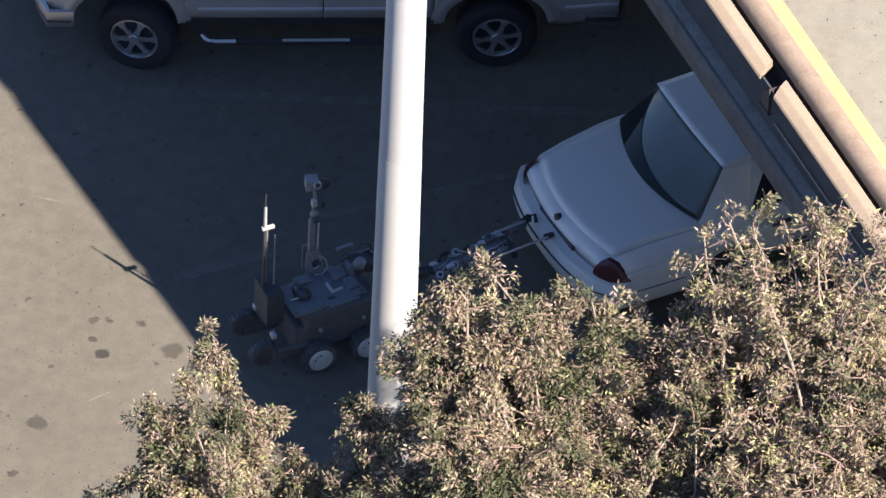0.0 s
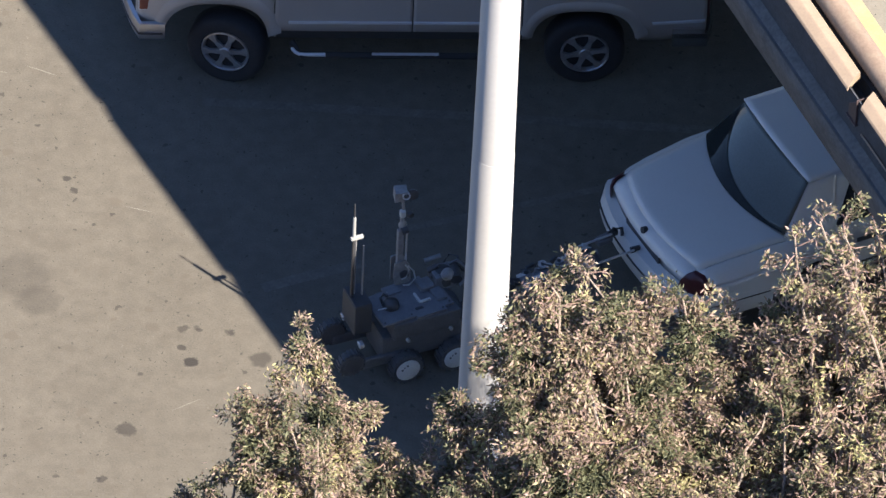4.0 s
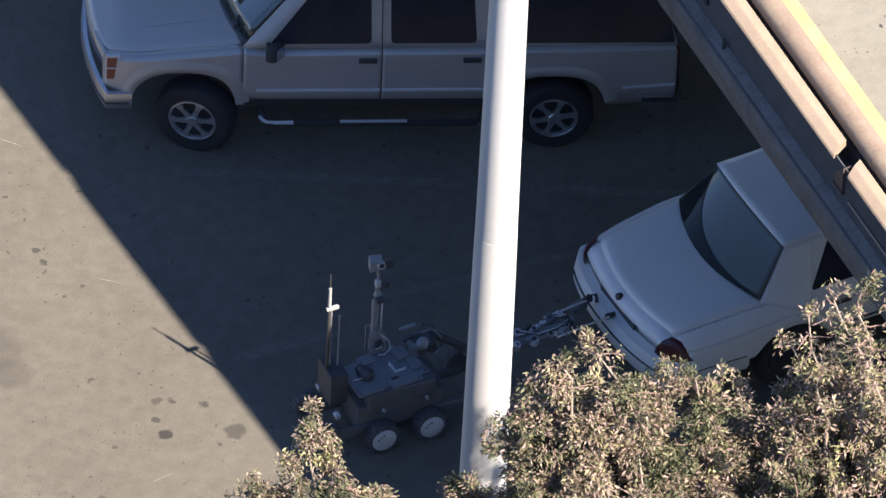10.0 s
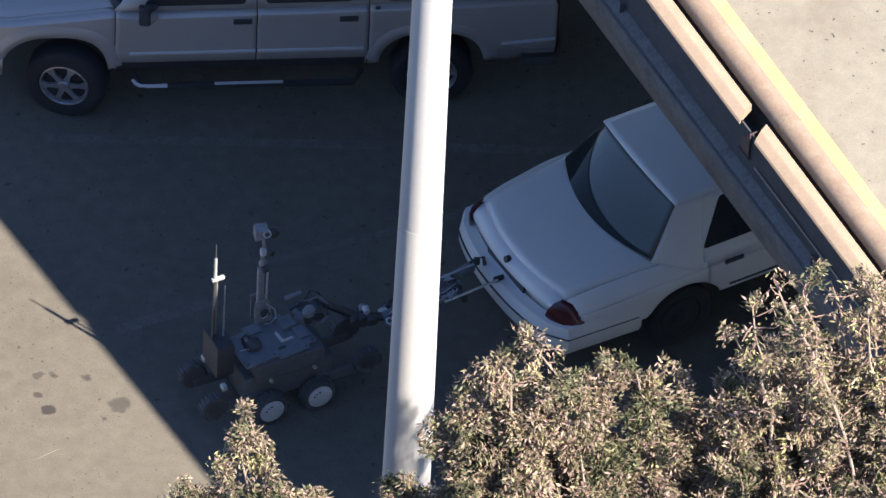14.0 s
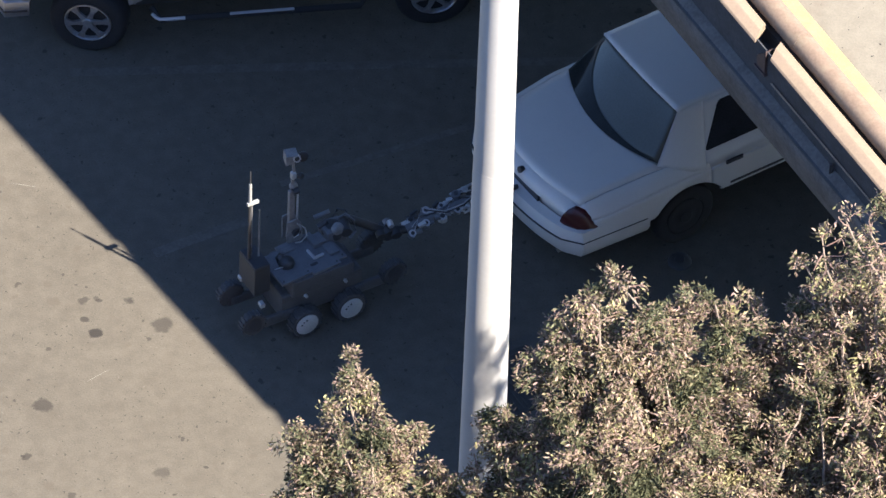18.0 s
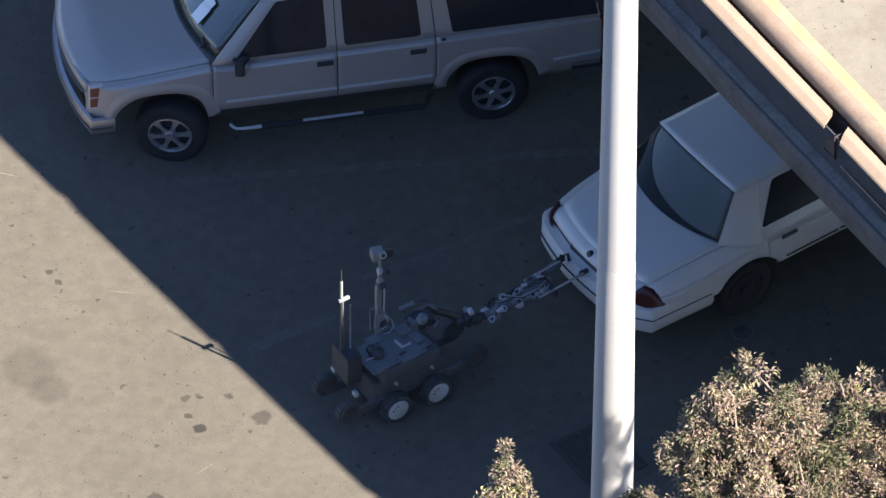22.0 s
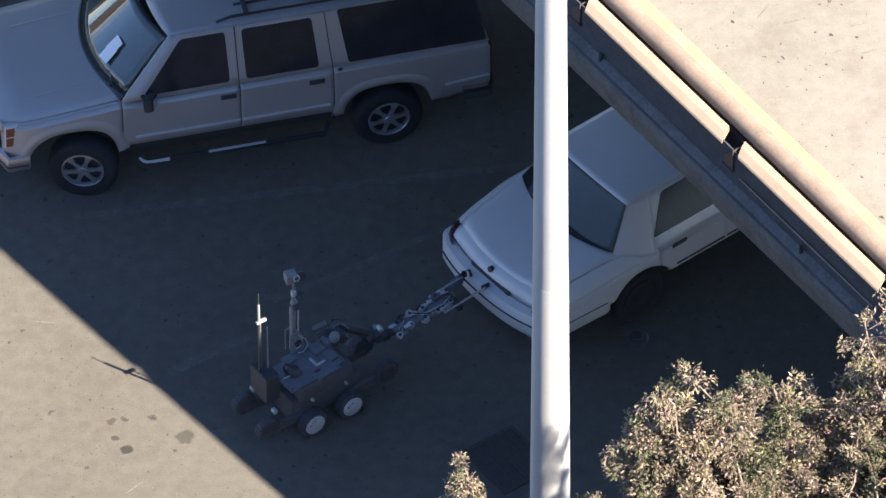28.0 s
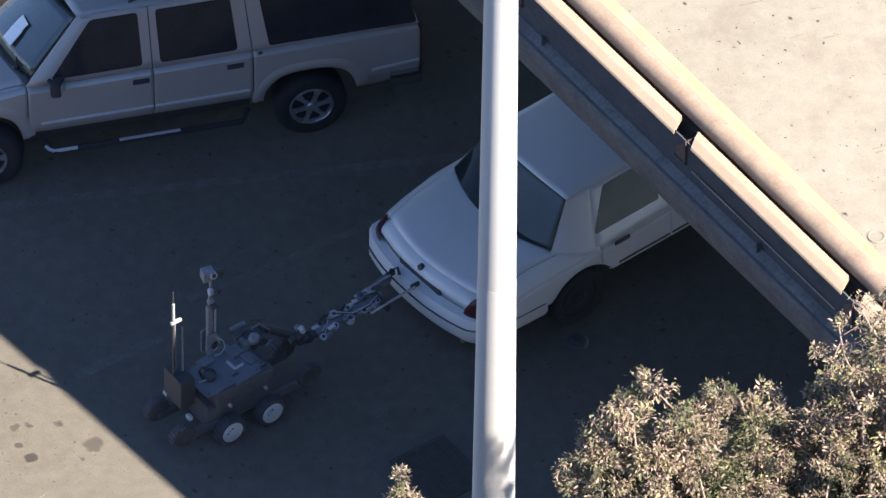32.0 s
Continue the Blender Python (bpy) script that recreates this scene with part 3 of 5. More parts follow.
# ---- survey ring on the deck ----
bm = bmesh.new()
lathe(bm, [(0.088, -0.003), (0.080, 0.010), (0.068, 0.010), (0.060, 0.003), (0.0, 0.003)], Matrix.Translation(at_rail(0.745, 3.014, -0.086)), 28)
tagged(part("survey_ring", bm, M_DECK, smooth=40), "small pale ring cast on the bridge deck", "ring")

# ---- scuffs on the deck ----
rnd = random.Random(9)
bm = bmesh.new()
for k in range(150):
    o, u = rnd.uniform(1.3, 5.5), rnd.uniform(-6.0, 4.5)
    d = RN * math.cos(a := rnd.gauss(0.15, 0.25)) + RU * math.sin(a)
    s = d.cross(Vector((0, 0, 1))).normalized() * rnd.uniform(0.003, 0.009)
    p = at_rail(o, u, -0.0865)
    q = p + d * rnd.uniform(0.04, 0.26)
    bm.faces.new([bm.verts.new(c) for c in (p - s, q - s * 0.3, q + s * 0.3, p + s)])
tagged(part("scuff_mark", bm, M_SCUFF), "thin dark scuffs scraped across the bridge deck", "scuff", kind="structure")

# ---- joint across the deck ----
bm = bmesh.new()
for o0, o1, u, w in ((0.6, 10.5, -9.0, 0.02),):
    prism(bm, [at_rail(o0, u, -0.0865), at_rail(o1, u + 0.03, -0.0865), at_rail(o1, u + 0.03 + w, -0.0865), at_rail(o0, u + w, -0.0865)], (0, 0, -0.002))
tagged(part("deck_joint", bm, M_JOINT), "thin dark joint line across the bridge deck", "joint", kind="structure")


# ---- vehicles ----
def wpart(name, bm, material, parent, label="", smooth=None):
    """As part(), for a bmesh in world coordinates."""
    ob = part(name, bm, material, parent, label, smooth)
    top = parent
    m = Matrix()
    chain = []
    while top:
        chain.append(top)
        top = top.parent
    for o in reversed(chain):
        m = m @ o.matrix_parent_inverse @ o.matrix_basis
    ob.matrix_parent_inverse = m.inverted()
    return ob


def wheel(thing, c, side, r, width, rim, style, turn=0.0):
    """A road wheel at c (hub face); side: -1 faces -y, 1 faces +y. Local coordinates of the thing."""
    m = Matrix.Translation(c) @ Matrix.Rotation(radians(turn), 4, "Z") @ Matrix.Rotation(radians(90 * (1 if side < 0 else -1)), 4, "X")
    ty = part("wheel", lathe(bmesh.new(), [(rim, -width), (r * 0.93, -width), (r, -width + 0.03), (r * 1.0, -0.035), (r * 0.95, -0.006), (r * 0.86, 0.004), (rim + 0.012, -0.004), (rim, -0.02), (rim, -0.04)], m, 36), M_RUBBER, thing, smooth=45)
    if style == "alloy":
        bm = lathe(bmesh.new(), [(rim, -0.05), (rim, 0.0), (rim - 0.012, 0.004), (rim - 0.022, -0.012), (rim - 0.03, -0.05)], m, 36)
        part("rim", bm, M_ALLOY, ty, smooth=45)
        bm = bmesh.new()
        for k in range(6):
            a = k * math.pi / 3 + 0.2
            mm = m @ Matrix.Rotation(a, 4, "Z")
            prism(bm, [mm @ Vector(p) for p in ((0.04, -0.03, 0.0), (rim * 0.62, -0.018, 0.004), (rim - 0.012, -0.045, -0.004), (rim - 0.012, 0.045, -0.004), (rim * 0.62, 0.018, 0.004), (0.04, 0.03, 0.0))], mm.to_3x3() @ Vector((0, 0, -0.025)))
        part("spokes", bm, M_ALLOY, ty)
        part("hub_cap", lathe(bmesh.new(), [(0.055, -0.04), (0.055, 0.0), (0.045, 0.012), (0.0, 0.016)], m, 20), M_ALLOY, ty, smooth=45)
        part("brake_disc", lathe(bmesh.new(), [(rim - 0.03, -0.06), (rim - 0.03, -0.052), (0.0, -0.052)], m, 24), M_DARKIN, ty)
    else:
        part("hub_cap", lathe(bmesh.new(), [(rim, -0.04), (rim, -0.004), (rim * 0.9, 0.004), (rim * 0.75, -0.006), (rim * 0.35, 0.004), (rim * 0.3, 0.016), (0.0, 0.018)], m, 28), M_RUBBER, ty, smooth=45)
    return ty


class Car:
    """Surfaces of a car body. Tables give values along its length: half width, underside, shoulder height and centre height."""

    def __init__(self, thing, cy, half, under, shoulder, top, arches, crown=2.6, tuck=0.09, curl=0.05, square=2.0):
        self.square = square
        self.crown, self.tuck, self.curl = crown, tuck, curl
        self.thing, self.cy, self.half, self.under, self.shoulder, self.top, self.arches = thing, cy, half, under, shoulder, top, arches

    def bottom(self, x):
        z = curve(self.under, x)
        for ax, az, r, tall in self.arches:
            if abs(x - ax) < r:
                z = max(z, az + r * tall * (1 - abs((x - ax) / r) ** self.square) ** (1 / self.square))
        return z

    def side(self, x, v, s, out=0.0):
        w, z0, z1 = curve(self.half, x), curve(self.under, x), curve(self.shoulder, x)
        z = self.bottom(x)
        zz = max(z, z0 + (z1 - z0) * v) if v > 0 else z
        f = (zz - z0) / (z1 - z0)
        y = w * (1 - self.tuck * max(0, 0.3 - f) / 0.3 - 0.018 * max(0, f - 0.4) / 0.6) - self.curl * max(0, (f - 0.9) / 0.1) ** 2
        return Vector((x, self.cy + s * (y + out), zz))

    def over(self, x, w):
        """The upper surface; w from -1 to 1 across."""
        z1, zt = curve(self.shoulder, x), curve(self.top, x)
        e = self.side(x, 1, 1)
        h = e.y - self.cy
        return Vector((x, self.cy + h * w, z1 + (zt - z1) * (1 - abs(w) ** self.crown)))

    def side_panel(self, name, x0, x1, s, material, v0=0.0, v1=1.0):
        bm = sheet(bmesh.new(), lambda u, v: self.side(u, v, s), span(x0, x1, 0.035), span(v0, v1, 0.07))
        bmesh.ops.remove_doubles(bm, verts=bm.verts, dist=0.0008)
        ob = part(name, bm, material, self.thing, smooth=28)
        return thick(ob)

    def top_panel(self, name, x0, x1, material, w0=-1.0, w1=1.0):
        bm = sheet(bmesh.new(), self.over, span(x0, x1, 0.06), span(w0, w1, 0.1))
        return thick(part(name, bm, material, self.thing, smooth=35))

    def shell(self, x0, x1):
        """Dark inner body that closes the seams and wheel wells."""
        bm = bmesh.new()
        xs = span(x0, x1, 0.05)

        def ring(x):
            a = [self.side(x, v, -1, -0.022) for v in (0.0, 0.3, 0.6, 1.0)]
            b = [self.over(x, w) - Vector((0, 0, 0.022)) for w in (-0.7, 0, 0.7)]
            c = [self.side(x, v, 1, -0.022) for v in (1.0, 0.6, 0.3, 0.0)]
            return a + b + c
        rings = [[bm.verts.new(p) for p in ring(x)] for x in xs]
        for p, q in zip(rings, rings[1:]):
            for k in range(len(p)):
                j = (k + 1) % len(p)
                bm.faces.new((p[k], p[j], q[j], q[k]))
        bm.faces.new(rings[0]), bm.faces.new(list(reversed(rings[-1])))
        part("underbody", bm, M_DARKIN, self.thing)

    def flare(self, ax, az, r, tall, s, material, width=0.12, a0=20, a1=160):
        """A raised painted band round a wheel opening."""
        def f(u, v):
            a = radians(a0 + (a1 - a0) * u)
            rr = (r + width * v) / (abs(math.cos(a)) ** self.square + abs(math.sin(a) / tall) ** self.square) ** (1 / self.square)
            x, z = ax + rr * math.cos(a), az + rr * math.sin(a)
            p = self.side(x, 0.45, s)
            lift = (-0.02, 0.018, 0.024, 0.016, -0.006)[round(v * 4)] * math.sin(u * math.pi) ** 0.3 - 0.004
            return Vector((x, p.y + s * lift, z))
        bm = sheet(bmesh.new(), f, span(0, 1, 1 / 26), span(0, 1, 0.25))
        part("wheel_flare", bm, material, self.thing, smooth=60)


class Cabin:
    """The part of a body above the belt line: bottom and top outlines given as x at front and back, half width and height."""

    def __init__(self, thing, cy, xf, xb, half, z):
        self.thing, self.cy, self.xf, self.xb, self.half, self.z = thing, cy, xf, xb, half, z

    def lerp(self, pair, v):
        return pair[0] + (pair[1] - pair[0]) * v

    def wall(self, x, v, s, out=0.0):
        bulge = 0.0
        return Vector((x, self.cy + s * (self.lerp(self.half, v) + bulge + out), self.lerp(self.z, v) + out * 0.3))

    def walls(self, material, v0=0.0):
        for s in (-1, 1):
            bm = sheet(bmesh.new(), lambda u, v: self.wall(self.lerp(self.xf, v) + (self.lerp(self.xb, v) - self.lerp(self.xf, v)) * u, v, s), span(0, 1, 0.06), span(v0, 1, 0.12))
            thick(part("cabin_side", bm, material, self.thing, smooth=40), 0.03)

    def glass(self, name, corners, s, material, parent, r=0.05, out=0.004):
        """A pane on the side wall; corners as (x, v)."""
        pts = [self.wall(p.x, p.y / 0.6, s, out) for p in rounded([Vector((a, b * 0.6)) for a, b in corners], r)]
        bm = prism(bmesh.new(), pts, (0, -s * 0.02, 0))
        return part(name, bm, material, parent)

    def screen(self, name, front, bow, material, inset=0.03, v0=0.03, v1=0.97, out=0.0):
        """Windscreen (front) or rear window, bowed outwards by bow in the middle."""
        xs, sg = (self.xf, -1) if front else (self.xb, 1)

        def f(u, v):
            h = self.lerp(self.half, v) - (self.lerp(inset, v) if isinstance(inset, tuple) else inset)
            return Vector((self.lerp(xs, v) + sg * (bow * (1 - u * u) * (1 - 0.35 * v) + out), self.cy + u * h, self.lerp(self.z, v) + out))
        bm = sheet(bmesh.new(), f, span(-1, 1, 0.12), span(v0, v1, 0.12))
        return thick(part(name, bm, material, self.thing, smooth=60), 0.008)


# -- sport utility wagon --
suv = empty("station_wagon", Matrix.Translation((1.85, 0.97, 0)), "pewter full-size station wagon parked in bridge shade", "car")
SY = 0.0
OX = -1.85                                              # local x of the front hub


def X(x):
    return x + OX


S = Car(suv, SY, [(X(-0.86), 0.76), (X(-0.81), 0.84), (X(-0.74), 0.90), (X(-0.62), 0.95), (X(-0.45), 0.975), (X(0.2), 0.985), (X(3.6), 0.985), (X(4.45), 0.965)],
        [(X(-0.8), 0.55), (X(-0.5), 0.50), (X(4.0), 0.47), (X(4.45), 0.52)],
        [(X(-0.83), 1.06), (X(-0.7), 1.105), (X(0.44), 1.235), (X(0.62), 1.205), (X(4.45), 1.245)],
        [(X(-0.83), 1.09), (X(-0.6), 1.17), (X(0.44), 1.29), (X(0.62), 1.25), (X(4.45), 1.275)],
        [(X(-0.09), 0.37, 0.505, 1.17), (X(3.32), 0.37, 0.500, 1.06)], square=2.8)
S.shell(X(-0.80), X(4.42))
for s in (-1, 1):
    S.side_panel("front_fender", X(-0.83), X(0.445), s, M_SILVER)
    S.side_panel("front_door", X(0.455), X(1.725), s, M_SILVER)
    S.side_panel("rear_door", X(1.735), X(2.74), s, M_SILVER)
    S.side_panel("rear_quarter", X(2.75), X(4.45), s, M_SILVER)
    S.flare(X(-0.09), 0.37, 0.495, 1.17, s, M_SILVER, 0.125, 22, 158)
    S.flare(X(3.32), 0.37, 0.490, 1.06, s, M_SILVER, 0.125, 22, 158)


def nose(x, w):
    """The hood's surface, bowed forward in the middle."""
    p = S.over(x, w)
    return p - Vector((0.13 * (1 - w * w) * max(0.0, min(1.0, (X(-0.25) - x) / 0.58)) ** 1.3, 0, 0))


thick(part("hood", sheet(bmesh.new(), nose, span(X(-0.83), X(0.44), 0.05), span(-0.955, 0.955, 0.1)), M_SILVER, suv, smooth=35))
for s in (-1, 1):
    S.top_panel("hood_edge", X(-0.83), X(0.44), M_SILVER, s * 0.962, s * 1.0)
S.top_panel("belt_deck", X(0.45), X(4.44), M_SILVER)
C = Cabin(suv, SY, (X(0.43), X(1.03)), (X(4.44), X(4.30)), (0.925, 0.70), (1.213, 1.875))
C.walls(M_SILVER)
C.screen("windscreen", True, 0.26, M_SCREEN, 0.04, 0.115, 0.96)
C.screen("cowl", True, 0.26, M_BLACK, 0.02, 0.02, 0.11, 0.004)
C.screen("rear_window", False, 0.04, M_GLASS)
# roof with longitudinal ribs
RX0, RX1 = X(1.02), X(4.32)


def roof_z(x, w):
    e = min(1, (x - RX0 + 0.02) / 0.5) ** 0.5 * min(1, (RX1 + 0.02 - x) / 0.25) ** 0.5
    return 1.868 + 0.085 * e * (1 - abs(w) ** 2.2)


bm = sheet(bmesh.new(), lambda u, w: Vector((u - 0.12 * (1 - w * w) * max(0, 1 - (u - RX0) / 0.4), SY + 0.705 * w, roof_z(u, w))), span(RX0, RX1, 0.08), span(-1, 1, 0.1))
thick(part("roof", bm, M_SILVER, suv, smooth=40), 0.02)
for s in (-1, 1):
    bm = bmesh.new()
    sweep(bm, [(RX0 + 0.02, s * 0.71, 1.862), (X(1.7), s * 0.712, 1.875), (RX1, s * 0.71, 1.868)], 0.014)
    part("drip_rail", bm, M_SILVER, suv, smooth=50)
    bm = bmesh.new()
    sweep(bm, [(X(1.55), s * 0.645, 1.90), (X(1.72), s * 0.645, 1.945), (X(4.15), s * 0.645, 1.945), (X(4.28), s * 0.645, 1.90)], 0.017)
    part("rack_rail", bm, M_BLACK, suv, smooth=50)
for x in (1.87, 3.95):
    part("rack_bar", box(bmesh.new(), (X(x), 0, 1.985), (0.055, 1.30, 0.025), 0.008), M_BLACK, suv)
for y in (-0.48, -0.24, 0.0, 0.24, 0.48):
    part("rack_slat", box(bmesh.new(), (X(3.02), y, 1.948 + 0.012 * (1 - abs(y))), (2.5, 0.028, 0.016), 0.005), M_BLACK, suv)
# panes
for s in (-1, 1):
    C.glass("door_window", [(X(0.70), 0.07), (X(1.63), 0.07), (X(1.62), 0.90), (X(1.14), 0.90)], s, M_GLASS, suv, 0.04)
    C.glass("door_window", [(X(1.81), 0.07), (X(2.60), 0.07), (X(2.56), 0.90), (X(1.80), 0.90)], s, M_GLASS, suv, 0.04)
    C.glass("quarter_window", [(X(2.92), 0.06), (X(4.425), 0.06), (X(4.315), 0.96), (X(2.84), 0.96)], s, M_GLASS, suv, 0.03)
    # door seams above the belt
    for x0, x1 in ((1.727, 1.727), (2.745, 2.70)):
        bm = prism(bmesh.new(), [C.wall(X(x0) - 0.005, 0.0, s, 0.0035), C.wall(X(x0) + 0.005, 0.0, s, 0.0035), C.wall(X(x1) + 0.005, 0.99, s, 0.0035), C.wall(X(x1) - 0.005, 0.99, s, 0.0035)], (0, -s * 0.006, 0))
        part("door_seam", bm, M_BLACK, suv)
    # dark sill strip with shade put into its colour, mouldings, handles, mirrors, running boards
    sill = sheet(bmesh.new(), lambda u, v: S.side(u, v, s, 0.004), span(X(0.47), X(2.72), 0.15), span(0.0, 0.18, 0.06))
    part("sill_shade_strip", sill, M_BOX, suv, "dark strip along the sill, shade painted in", smooth=50)
    for x0, x1 in ((0.58, 1.722), (1.738, 2.70), (3.95, 4.44)):
        p, q = S.side(X(x0), 0.37, s, 0.004), S.side(X(x1), 0.37, s, 0.004)
        part("side_moulding", box(bmesh.new(), (0, 0, 0), ((q - p).length, 0.026, 0.028), 0.008, Matrix.Translation((p + q) / 2) @ (q - p).to_track_quat("X", "Z").to_matrix().to_4x4()), M_TRIM, suv, "bright side moulding")
    for x in (1.60, 2.56):
        p = S.side(X(x), 0.86, s, 0.006)
        h = part("door_handle", box(bmesh.new(), (p.x, p.y, 1.105), (0.17, 0.014, 0.06), 0.005), M_BLACK, suv)
        part("grip", box(bmesh.new(), (p.x, p.y + s * 0.012, 1.118), (0.15, 0.014, 0.025), 0.005), M_BLACK, h)
    p = S.side(X(0.66), 1.0, s)
    bm = bmesh.new()
    box(bm, (0, 0, 0), (0.11, 0.27, 0.15), 0.04, Matrix.Translation((X(0.74), p.y + s * 0.12, 1.27)) @ Matrix.Rotation(radians(24 * s), 4, "X") @ Matrix.Rotation(radians(24 * s), 4, "Z"))
    rod(bm, (X(0.68), p.y - s * 0.02, 1.25), (X(0.71), p.y + s * 0.08, 1.27), 0.025)
    mir = part("mirror", bm, M_DARKIN, suv, smooth=40)
    part("mirror_glass", box(bmesh.new(), (0.056, 0, 0), (0.004, 0.20, 0.10), 0.0, Matrix.Translation((X(0.74), p.y + s * 0.12, 1.27)) @ Matrix.Rotation(radians(24 * s), 4, "X") @ Matrix.Rotation(radians(24 * s), 4, "Z")), M_CHROME, mir)
    y = s * 1.02
    bm = sweep(bmesh.new(), [(X(0.62), y - s * 0.12, 0.44), (X(0.70), y, 0.385), (X(2.62), y, 0.375), (X(2.70), y - s * 0.12, 0.42)], 0.032, 12)
    tube = part("running_board", bm, M_DARKIN, suv, smooth=50)
    part("step_end", sweep(bmesh.new(), [(X(0.62), y - s * 0.05, 0.425), (X(0.65), y - s * 0.012, 0.408), (X(0.69), y + s * 0.008, 0.401), (X(0.76), y + s * 0.015, 0.40), (X(0.93), y + s * 0.015, 0.40)], (0.016, 0.020)), M_TRIM, tube, "bright curved step end", smooth=50)
    for x0, x1 in ((1.36, 1.98),):
        part("step_tread", box(bmesh.new(), (X((x0 + x1) / 2), y + s * 0.012, 0.409), (x1 - x0, 0.032, 0.01), 0.003), M_TRIM, tube, "bright metal step pad")
    # lamps
    m = Matrix.Translation((X(-0.80), s * 0.74, 0.96))
    part("headlamp", box(bmesh.new(), (0, -s * 0.06, 0), (0.06, 0.24, 0.17), 0.015, m), M_CLEARLENS, suv)
    pp = S.side(X(-0.745), 0.6, s)
    bezel = part("lamp_bezel", box(bmesh.new(), (X(-0.735), pp.y - s * 0.012, 0.965), (0.145, 0.036, 0.30), 0.010), M_TRIM, suv, "pale lamp surround")
    for z in (0.895, 1.032):
        part("marker_lamp", box(bmesh.new(), (X(-0.75), pp.y - s * 0.006, z), (0.10, 0.036, 0.125), 0.010), M_AMBER, bezel, "amber corner lamp")
    part("tail_lamp", box(bmesh.new(), (X(4.455), s * 0.87, 1.02), (0.04, 0.15, 0.42), 0.012), M_REDLENS, suv)
def bumper(name, thing, line, z0, z1, depth, s, material, lab=""):
    """A bumper: a rounded section swept along a line."""
    bm = bmesh.new()
    rings = []
    for i, p in enumerate(line):
        a, b = line[max(i - 1, 0)], line[min(i + 1, len(line) - 1)]
        t = (b - a).normalized()
        nrm = Vector((t.y, -t.x, 0))
        sec = [(0.0, z0), (depth * 0.7, z0 + 0.01), (depth, z0 + (z1 - z0) * 0.3), (depth, z0 + (z1 - z0) * 0.7), (depth * 0.75, z1 - 0.008), (0.0, z1)]
        rings.append([bm.verts.new(p + nrm * d + Vector((0, 0, z))) for d, z in sec])
    for p, q in zip(rings, rings[1:]):
        for k in range(6):
            j = (k + 1) % 6
            bm.faces.new((p[k], p[j], q[j], q[k]))
    bm.faces.new(rings[0]), bm.faces.new(list(reversed(rings[-1])))
    return part(name, bm, material, thing, lab, smooth=40)


def front_line(x0, bow, half, wrap):
    """Runs so that its outer side is to the front (-x)."""
    pts = [Vector((x0 - bow * (1 - u * u), -half * u, 0)) for u in span(-1, 1, 0.125)]
    return [pts[0] + Vector((wrap, 0, 0))] + pts + [pts[-1] + Vector((wrap, 0, 0))]


def rear_line(x0, bow, half, wrap):
    pts = [Vector((x0 + bow * (1 - u * u), half * u, 0)) for u in span(-1, 1, 0.125)]
    return [pts[0] - Vector((wrap, 0, 0))] + pts + [pts[-1] - Vector((wrap, 0, 0))]


bumper("front_bumper", suv, front_line(X(-0.78), 0.17, 0.94, 0.22), 0.52, 0.72, 0.05, -1, M_BUMPER, "dull chrome bumper")
bumper("bumper_strip", suv, front_line(X(-0.78), 0.17, 0.94, 0.20), 0.585, 0.635, 0.056, -1, M_BLACK, "dark rubber strip")
bumper("front_valance", suv, front_line(X(-0.66), 0.14, 0.78, 0.06), 0.40, 0.515, 0.03, -1, M_DARKIN)
bumper("rear_bumper", suv, rear_line(X(4.44), 0.03, 0.95, 0.3), 0.48, 0.66, 0.07, 1, M_CHROME, "chrome bumper")
bumper("nose_panel", suv, front_line(X(-0.80), 0.135, 0.80, 0.05), 0.965, 1.085, 0.035, -1, M_SILVER)
bumper("grille", suv, front_line(X(-0.78), 0.135, 0.64, 0.04), 0.74, 0.962, 0.03, -1, M_BLACK)
for z in (0.80, 0.90):
    bumper("grille_bar", suv, front_line(X(-0.78), 0.135, 0.64, 0.04), z, z + 0.02, 0.042, -1, M_CHROME)
# hood creases, wipers, paper on the windscreen
for s in (-1, 1):
    p, q = S.over(X(-0.45), s * 0.62), S.over(X(0.25), s * 0.58)
    part("hood_crease", rod(bmesh.new(), p, q, 0.011, 0.006, 6), M_SILVER, suv)
for y0, y1 in ((-0.68, -0.16), (-0.02, 0.52)):
    bm = bmesh.new()
    rod(bm, (X(0.39), y0, 1.31), (X(0.56), y1, 1.44), 0.010, 0.008, 6)
    box(bm, (X(0.39), y0, 1.295), (0.05, 0.05, 0.05), 0.01)
    part("wiper", bm, M_BLACK, suv)
for x, dx in ((0.0, -18.0), (3.34, 0.0)):
    for s in (-1, 1):
        wheel(suv, (X(x), s * 0.97, 0.37), s, 0.375, 0.25, 0.228, "alloy", dx)
part("antenna", rod(bmesh.new(), (X(0.35), 0.8, 1.25), (X(0.55), 0.82, 2.0), 0.004, 0.002, 6), M_BLACK, suv)
part("badge", box(bmesh.new(), (X(2.82), -0.955, 1.21), (0.045, 0.012, 0.035), 0.004), M_BLACK, suv)
for k, (x, y, z, ry, rz) in enumerate(((0.505, 0.62, 1.525, -44, 8), (0.43, 0.585, 1.462, -42, 16))):
    bm = bmesh.new()
    box(bm, (0, 0, 0), (0.19, 0.15, 0.004), 0, pose(x, y, z, 0, ry, rz))
    tagged(part("paper_notice", bm, M_PAPER), "white paper sheet tucked under a wiper blade", "paper", "papers on the windscreen")

